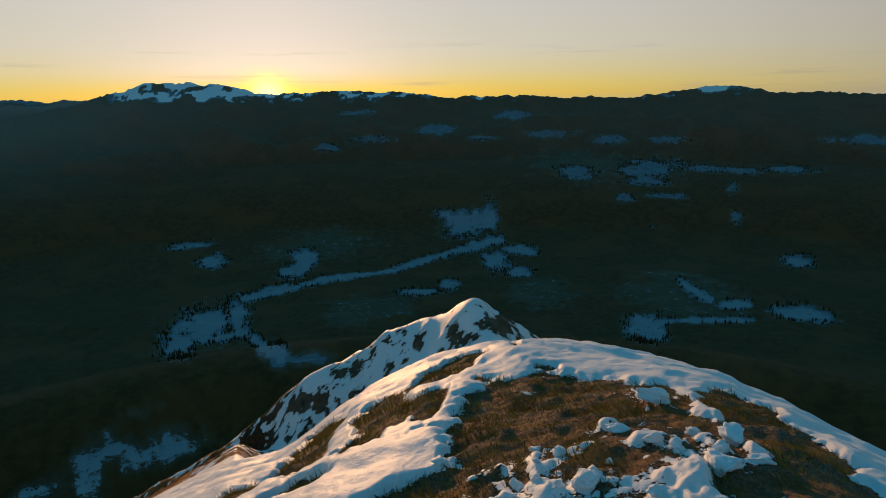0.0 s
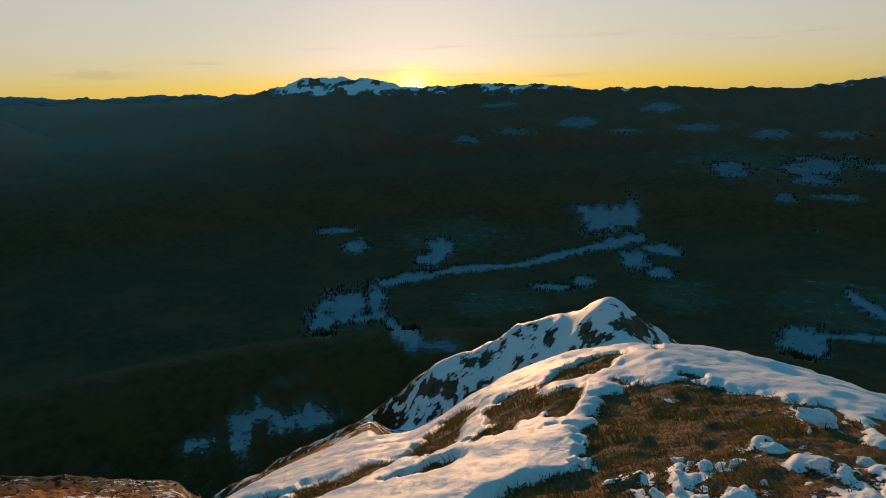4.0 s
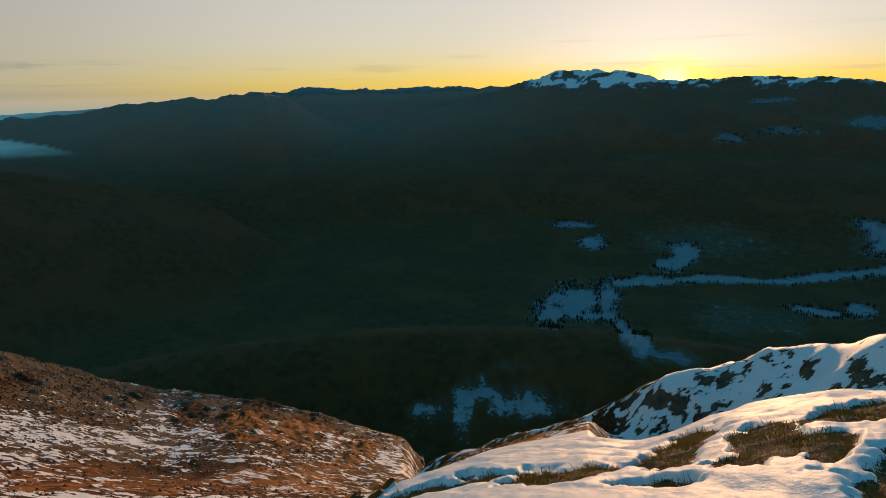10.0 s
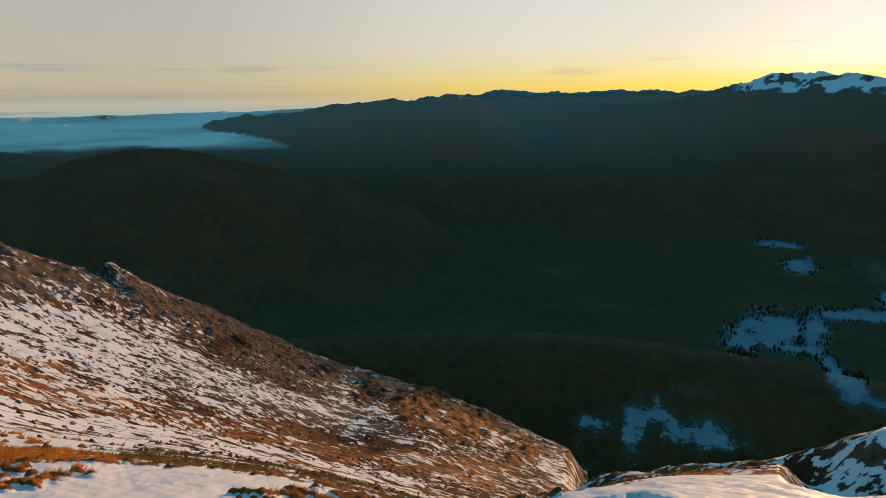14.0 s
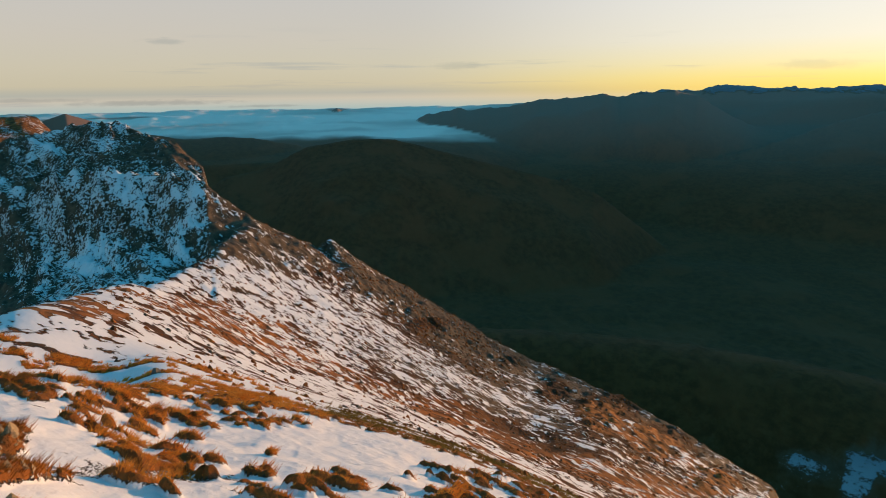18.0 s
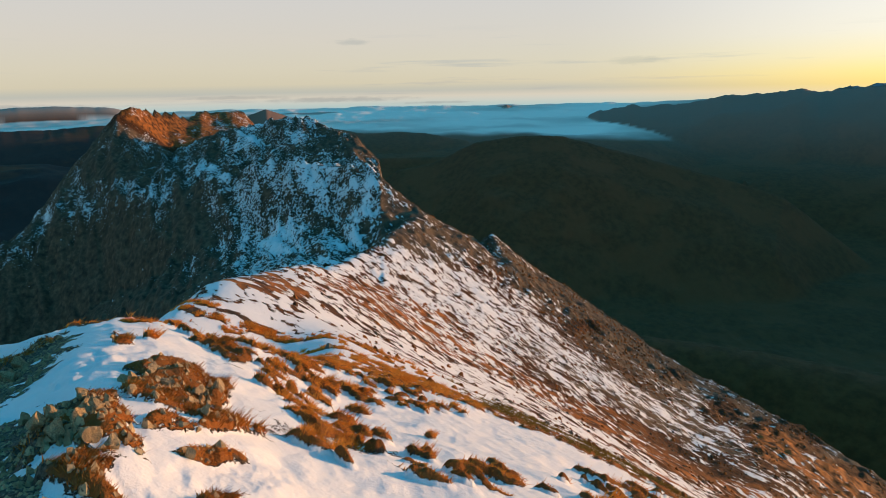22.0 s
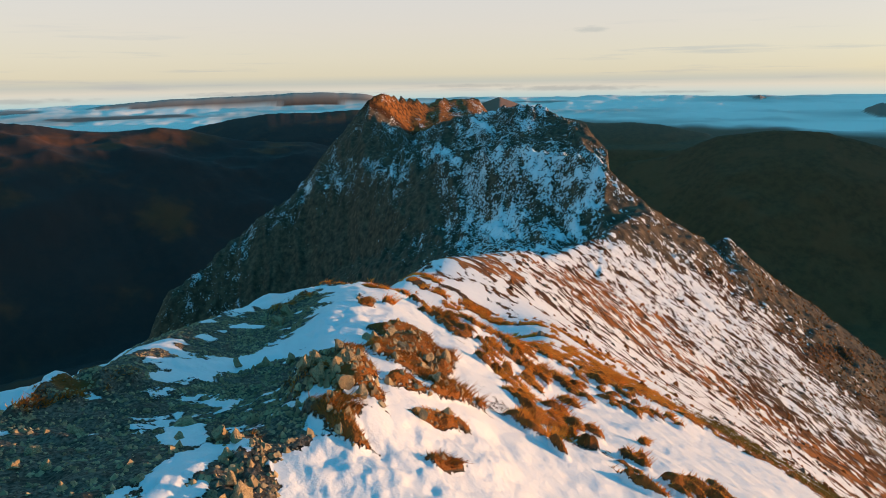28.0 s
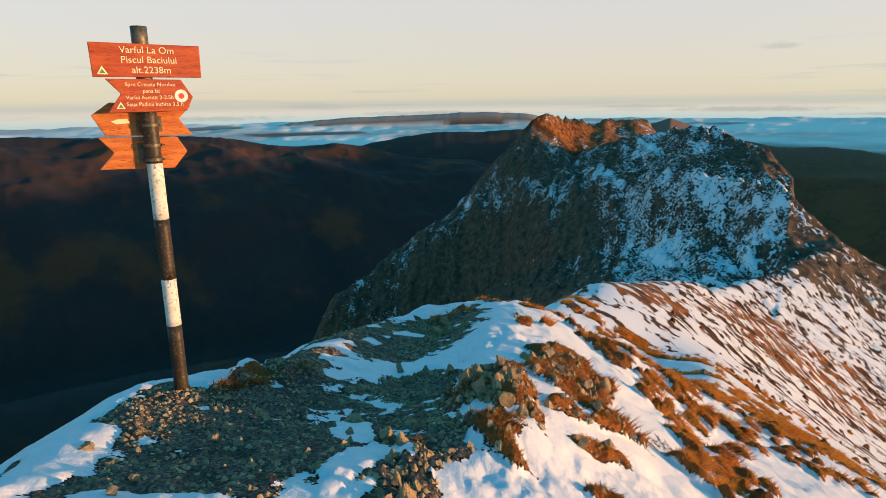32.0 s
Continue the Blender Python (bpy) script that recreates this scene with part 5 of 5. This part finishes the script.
for k, (x, y, s) in enumerate(STANDING):
    stone(x, y, 0.78 * s, UPRIGHT, k, "upright pale limestone shard at the edge of the scree", "upright shards")
for k, (x, y, s) in enumerate(AMONG_TURF):
    stone(x, y, 0.72 * s, UPRIGHT if k % 2 else LOW, k + 40, "pale limestone among dead grass on the snow", "stones in the grass")


# ---- blocks of broken snow on the turf ----
SNOW = simple("packed_snow", 0.6, (0.78, 0.80, 0.83), (0.88, 0.88, 0.88), (0.70, 0.72, 0.76), scale=7.0, depth=0.01, spec=0.15)


def snow_mesh(seed):
    """A slumped slab, rounded over its top and broken at its edges."""
    bm = bmesh.new()
    bmesh.ops.create_icosphere(bm, subdivisions=4, radius=1.0)
    rnd = random.Random(seed)
    cuts = [(Vector((rnd.uniform(-1, 1), rnd.uniform(-1, 1), rnd.uniform(-0.2, 0.5))).normalized(), rnd.uniform(0.40, 0.75)) for _ in range(9)]
    shift = Vector((seed * 2.3, 0, 0))
    for v in bm.verts:
        q = v.co.copy()
        for d, k in cuts:
            over = q.dot(d) - k
            if over > 0:
                q -= d * over * 0.9
        q *= 1 + 0.38 * noise.noise(q * 1.7 + shift) + 0.20 * noise.noise(q * 4.5 + shift) + 0.10 * noise.noise(q * 11 + shift)
        v.co = (q.x, q.y * 0.7, max(q.z, -0.5) * 0.36)
    mesh = bpy.data.meshes.new("snow_block")
    bm.to_mesh(mesh)
    bm.free()
    mesh.materials.append(SNOW)
    mesh.polygons.foreach_set("use_smooth", np.ones(len(mesh.polygons), dtype=bool))
    return mesh


SLABS = [snow_mesh(50 + k) for k in range(6)]
BLOCKS = [(1.58, 4.55, 0.28), (1.67, 4.37, 0.23), (2.04, 4.91, 0.31), (1.92, 4.23, 0.27), (2.24, 4.62, 0.50), (-0.05, 5.05, 0.26), (2.11, 5.98, 0.60), (1.32, 3.75, 0.24), (0.91, 4.71, 0.27), (0.76, 5.03, 0.22), (1.1, 4.7, 0.19), (0.76, 4.04, 0.25), (0.53, 4.3, 0.25),
          (1.44, 4.99, 0.34), (0.98, 4.01, 0.42), (1.88, 4.08, 0.55), (2.18, 4.16, 0.28), (0.42, 4.09, 0.30), (0.64, 4.23, 0.24), (0.84, 4.35, 0.14), (0.70, 4.55, 0.12), (1.2, 4.35, 0.15)]
for k, (x, y, size) in enumerate(BLOCKS):
    block = new("snow_block", SLABS[k % len(SLABS)])
    block.matrix_basis = pose(x, y, ground_at(x, y) + 0.06 * size, 8 * math.sin(k), 8 * math.cos(2 * k), 20 + 53 * k) @ Matrix.Diagonal((0.36 * size, 0.36 * size, 0.36 * size, 1))
    tagged(block, "broken block of crusted snow lying on brown turf", "snow block", "snow blocks on the turf")


# ---- loose gravel, dead grass and far trees: too many to count ----
def bulk(name, verts, faces, mat, label, category):
    mesh = bpy.data.meshes.new(name)
    mesh.from_pydata(verts, [], faces)
    mesh.materials.append(mat)
    return tagged(new(name, mesh), label, category, kind="stuff")


def bare_at(x, y):
    """Whether the ground close to the summit is free of snow there."""
    a, r = math.degrees(math.atan2(-x, y)) % 360, math.hypot(x, y)
    a = a - 360 if a > 316 else a
    return LCOVER[min(np.searchsorted(RINGS, r), len(RINGS) - 1), min(np.searchsorted(FAN, a), len(FAN) - 1), 0] < 0.5


def gravel():
    rng = np.random.RandomState(11)
    verts, faces = [], []
    shape = [Vector(v) for v in ((1, 0, 0), (0.2, 0.9, 0.1), (-0.9, 0.3, 0), (-0.3, -0.9, 0.05), (0.6, -0.6, 0), (0.3, 0.2, 0.7), (-0.3, -0.1, 0.6))]
    tris = ((0, 1, 5), (1, 2, 6), (1, 6, 5), (2, 3, 6), (3, 4, 6), (4, 5, 6), (4, 0, 5))
    made = 0
    for cx, cy, a, b, turn in SCREE:
        c, s = math.cos(radians(turn)), math.sin(radians(turn))
        for _ in range(int(3400 * a * b)):
            u, v = rng.uniform(-1.1, 1.1, 2)
            if u * u + v * v > 1.15:
                continue
            x, y = cx + a * u * c - b * v * s, cy + a * u * s + b * v * c
            if not bare_at(x, y):
                continue
            size = 0.005 + 0.021 * rng.rand() ** 3
            spin = rng.uniform(0, 6.28)
            cs, sn = math.cos(spin) * size, math.sin(spin) * size
            z = ground_at(x, y) - 0.1 * size
            tall = size * rng.uniform(0.7, 1.5)
            n = len(verts)
            verts.extend((x + (p.x * cs - p.y * sn) * k1, y + (p.x * sn + p.y * cs) * k2, z + p.z * tall * k3) for p, (k1, k2, k3) in zip(shape, rng.uniform(0.6, 1.3, (7, 3))))
            faces.extend(tuple(n + i for i in t) for t in tris)
            made += 1
    for k in range(1900):   # larger splinters round the standing shards
        x, y, _s = (STANDING + AMONG_TURF)[rng.randint(len(STANDING) + len(AMONG_TURF))]
        x, y = x + rng.normal(0, 0.30), y + rng.normal(0, 0.20)
        if not bare_at(x, y):
            continue
        size = 0.012 + 0.03 * rng.rand() ** 2
        spin = rng.uniform(0, 6.28)
        cs, sn = math.cos(spin) * size, math.sin(spin) * size
        z, tall = ground_at(x, y), size * rng.uniform(1.0, 2.6)
        n = len(verts)
        verts.extend((x + (p.x * cs - p.y * sn) * k1, y + (p.x * sn + p.y * cs) * k2, z + (p.z * k3 - 0.15) * tall) for p, (k1, k2, k3) in zip(shape, rng.uniform(0.6, 1.3, (7, 3))))
        faces.extend(tuple(n + i for i in q) for q in tris)
    return bulk("gravel", verts, faces, STONE, "loose grey limestone gravel on the summit", "gravel")


gravel()


def blade_mesh(name, blades, mat):
    mesh = bpy.data.meshes.new(name)
    count = len(blades)
    mesh.vertices.add(3 * count)
    mesh.vertices.foreach_set("co", blades.astype(np.float32).ravel())
    mesh.loops.add(3 * count)
    mesh.loops.foreach_set("vertex_index", np.arange(3 * count, dtype=np.int32))
    mesh.polygons.add(count)
    mesh.polygons.foreach_set("loop_start", np.arange(0, 3 * count, 3, dtype=np.int32))
    mesh.update(calc_edges=True)
    mesh.materials.append(mat)
    return mesh


def dead_grass():
    """Blades wherever turf shows, thinning with distance."""
    rng = np.random.RandomState(5)
    i0, i1 = np.searchsorted(RINGS, 2.2), np.searchsorted(RINGS, 44)
    turf = (LCOVER[i0:i1, :, 1] > 0.5) & (LCOVER[i0:i1, :, 0] < 0.5)
    ii, jj = np.nonzero(turf)
    keep = jj < len(np.nonzero(FAN < 166)[0]) - 1
    ii, jj = ii[keep] + i0, jj[keep]
    r = RINGS[ii]
    area = (RINGS[ii + 1] - RINGS[ii]) * r * radians(0.16)
    weight = area / np.maximum(r, 3.0) ** 1.35 * np.where(LY[ii, jj] > 2.5, 0.28, 1.0)
    pick = rng.choice(len(ii), 230000, p=weight / weight.sum())
    u, v = rng.rand(len(pick)), rng.rand(len(pick))
    i, j = ii[pick], jj[pick]
    mixed = lambda f: (f[i, j] * (1 - u) + f[i + 1, j] * u) * (1 - v) + (f[i, j + 1] * (1 - u) + f[i + 1, j + 1] * u) * v
    base = np.stack([mixed(LX), mixed(LY), mixed(LZ) - 0.01], -1)
    far = np.hypot(base[:, 0], base[:, 1])
    length = (0.025 + 0.075 * rng.rand(len(pick))) * (0.8 + 0.5 * smooth(4, 12, far) + 1.2 * smooth(12, 40, far)) * (0.55 + 0.9 * smooth(-0.3, 0.4, fbm(base[:, 0] / 0.3, base[:, 1] / 0.3, 2, 57)))
    length = length * (1 - 0.4 * smooth(0.0, 0.3, ovals(base[:, :1], base[:, 1:2], TURF_TOP)[:, 0]))
    flow = 2.0 + 1.6 * fbm(base[:, 0] / 0.5, base[:, 1] / 0.5, 2, 61)
    lean = np.stack([np.cos(flow), np.sin(flow), 0 * flow], -1) * (1.2 * length * rng.rand(len(pick)))[:, None] + rng.normal(0, 0.28, (len(pick), 3)) * length[:, None] * (1, 1, 0.2)
    tip = base + lean + np.stack([0 * length, 0 * length, 0.6 * length], -1)
    across = rng.normal(0, 1, (len(pick), 2))
    across /= np.linalg.norm(across, axis=1)[:, None]
    wide = (0.0026 + 0.0006 * far)[:, None] * np.concatenate([across, 0 * across[:, :1]], 1)
    blades = np.stack([base - wide, base + wide, tip], 1)
    owner = np.full(len(blades), -1)
    near_tufts = sorted((q for q in tussocks() if math.hypot(q[0], q[1]) < 12.5), key=lambda q: q[0] ** 2 + q[1] ** 2)[:170]
    clumps = [(q, "wide mat of dead brown grass on the stony summit") for q in TURF_TOP] + [(q, "long clump of dead orange-brown grass in the snow") for q in TURF_SLOPE]
    clumps += [(q, "small tuft of orange-brown grass poking through snow") for q in near_tufts]
    for k, ((cx, cy, a, b, turn), label) in enumerate(clumps):
        c, q = math.cos(radians(turn)), math.sin(radians(turn))
        u, v = (base[:, 0] - cx) * c + (base[:, 1] - cy) * q, (base[:, 1] - cy) * c - (base[:, 0] - cx) * q
        owner[(owner < 0) & ((u / a) ** 2 + (v / b) ** 2 < 1.7)] = k
        mine = blades[owner == k]
        if len(mine) > 25:
            at = mine[:, :2].reshape(-1, 3).mean(0)
            clump = tagged(new("grass_clump", blade_mesh("grass_clump", mine - at, MAT if k < len(TURF_TOP) else GRASS)), label, "grass", "grass clumps on the summit")
            clump.matrix_basis = pose(*at)
        else:
            owner[owner == k] = -1
    spur = base[:, 1] > 2.3
    tagged(new("matted_turf", blade_mesh("matted_turf", blades[(owner < 0) & spur], TURF)), "matted olive-brown turf between drifts of snow", "grass", kind="stuff")
    tagged(new("dead_grass", blade_mesh("dead_grass", blades[(owner < 0) & ~spur], GRASS)), "thin dead brown grass sticking out of the snow", "grass", kind="stuff")


dead_grass()


def clods():
    """Tussocks and boulders strewn over the slope beyond a stone's throw."""
    rng = np.random.RandomState(17)
    i0, i1 = np.searchsorted(RINGS, 26), np.searchsorted(RINGS, 262)
    j0, j1 = np.searchsorted(FAN, 2), np.searchsorted(FAN, 101)
    r = RINGS[i0:i1, None] * np.ones((1, j1 - j0))
    az = FAN[None, j0:j1] * np.ones((i1 - i0, 1))
    x, y, s = LX[i0:i1, j0:j1], LY[i0:i1, j0:j1], LCOVER[i0:i1, j0:j1, 0]
    thick = np.clip(0.75 - s, 0.03, 1) ** 1.5 * np.clip(0.5 + 1.4 * fbm(x / 16, y / 16, 3, 77), 0.05, 2)
    thick = thick * (az > np.where(r > 60, 2, 30)) * ~((az > 90) & (r > 190))
    weight = (thick * (RINGS[i0 + 1:i1 + 1] - RINGS[i0:i1])[:, None] * r / r ** 0.9).ravel()
    pick = rng.choice(weight.size, 15000, p=weight / weight.sum())
    ii, jj = np.unravel_index(pick, thick.shape)
    shape = np.array(((1, 0, -0.4), (0.2, 0.9, -0.4), (-0.9, 0.3, -0.4), (-0.3, -0.9, -0.4), (0.6, -0.6, -0.4), (0.55, 0.15, 0.55), (-0.2, 0.5, 0.6), (-0.35, -0.35, 0.5), (0.0, 0.05, 0.85)))
    tris = np.array(((0, 1, 5), (1, 6, 5), (1, 2, 6), (2, 7, 6), (2, 3, 7), (3, 4, 7), (4, 5, 7), (4, 0, 5), (5, 6, 8), (6, 7, 8), (7, 5, 8)))
    for name, mat, mine, label in (("tussocks", TUSSOCK, rng.rand(len(pick)) < 0.72, "brown grass tussocks and dwarf shrubs on the snowy slope"), ("boulders", STONE_DARK, None, "dark boulders scattered over the snowy slope")):
        mine = mine if mine is not None else ~last
        last = mine
        i, j = ii[mine] + i0, jj[mine] + j0
        n = len(i)
        rr = RINGS[i]
        size = (0.12 + 0.34 * rng.rand(n) ** 2) * (0.55 + 0.45 * rr / 120)
        spin = rng.uniform(0, 6.28, n)
        jit = rng.uniform(0.7, 1.3, (n, len(shape), 3))
        p = shape[None] * jit * size[:, None, None]
        p[:, :, 2] *= rng.uniform(0.7, 1.25, n)[:, None]
        c, q = np.cos(spin)[:, None], np.sin(spin)[:, None]
        px, py = p[:, :, 0] * c - p[:, :, 1] * q, p[:, :, 0] * q + p[:, :, 1] * c
        u, v = rng.rand(n), rng.rand(n)
        mixed = lambda f: (f[i, j] * (1 - u) + f[i + 1, j] * u) * (1 - v) + (f[i, j + 1] * (1 - u) + f[i + 1, j + 1] * u) * v
        verts = np.stack([px + mixed(LX)[:, None], py + mixed(LY)[:, None], p[:, :, 2] + mixed(LZ)[:, None]], -1).reshape(-1, 3)
        faces = (tris[None] + (len(shape) * np.arange(n))[:, None, None]).reshape(-1, 3)
        bulk(name, verts.tolist(), faces.tolist(), mat, label, "grass" if name == "tussocks" else "boulders")


clods()


def far_trees():
    """Conifers along the valley clearings."""
    rng = np.random.RandomState(3)
    k = np.searchsorted(RINGS, 1000)
    s = LCOVER[k:-1, :, 0]
    edge = (s > 0.36) & (s < 0.60)
    edge[:, np.nonzero(FAN > 100)[0][0]:] = False
    ii, jj = np.nonzero(edge)
    pick = rng.choice(len(ii), 6500, p=(lambda q: q / q.sum())(RINGS[ii + k] ** 1.2))
    verts, faces = [], []
    for q in pick:
        i, j = ii[q] + k, jj[q]
        x, y, z = LX[i, j] + rng.uniform(-4, 4), LY[i, j] + rng.uniform(-4, 4), LZ[i, j] - 1
        if math.hypot(x, y) > 3600:
            continue
        h, w = rng.uniform(7, 15), rng.uniform(1.6, 2.6)
        for low, high, wide in ((0.08, 0.62, 1.0), (0.42, 1.0, 0.66)):
            n = len(verts)
            verts.extend((x + w * wide * math.cos(a) * rng.uniform(0.8, 1.2), y + w * wide * math.sin(a) * rng.uniform(0.8, 1.2), z + low * h) for a in (0.3, 1.55, 2.8, 4.1, 5.35))
            verts.append((x + rng.uniform(-0.2, 0.2), y, z + high * h))
            faces.extend((n + a, n + (a + 1) % 5, n + 5) for a in range(5))
    return bulk("conifer_forest", verts, faces, NEEDLES, "dark conifers scattered round snowy valley clearings", "trees")


far_trees()
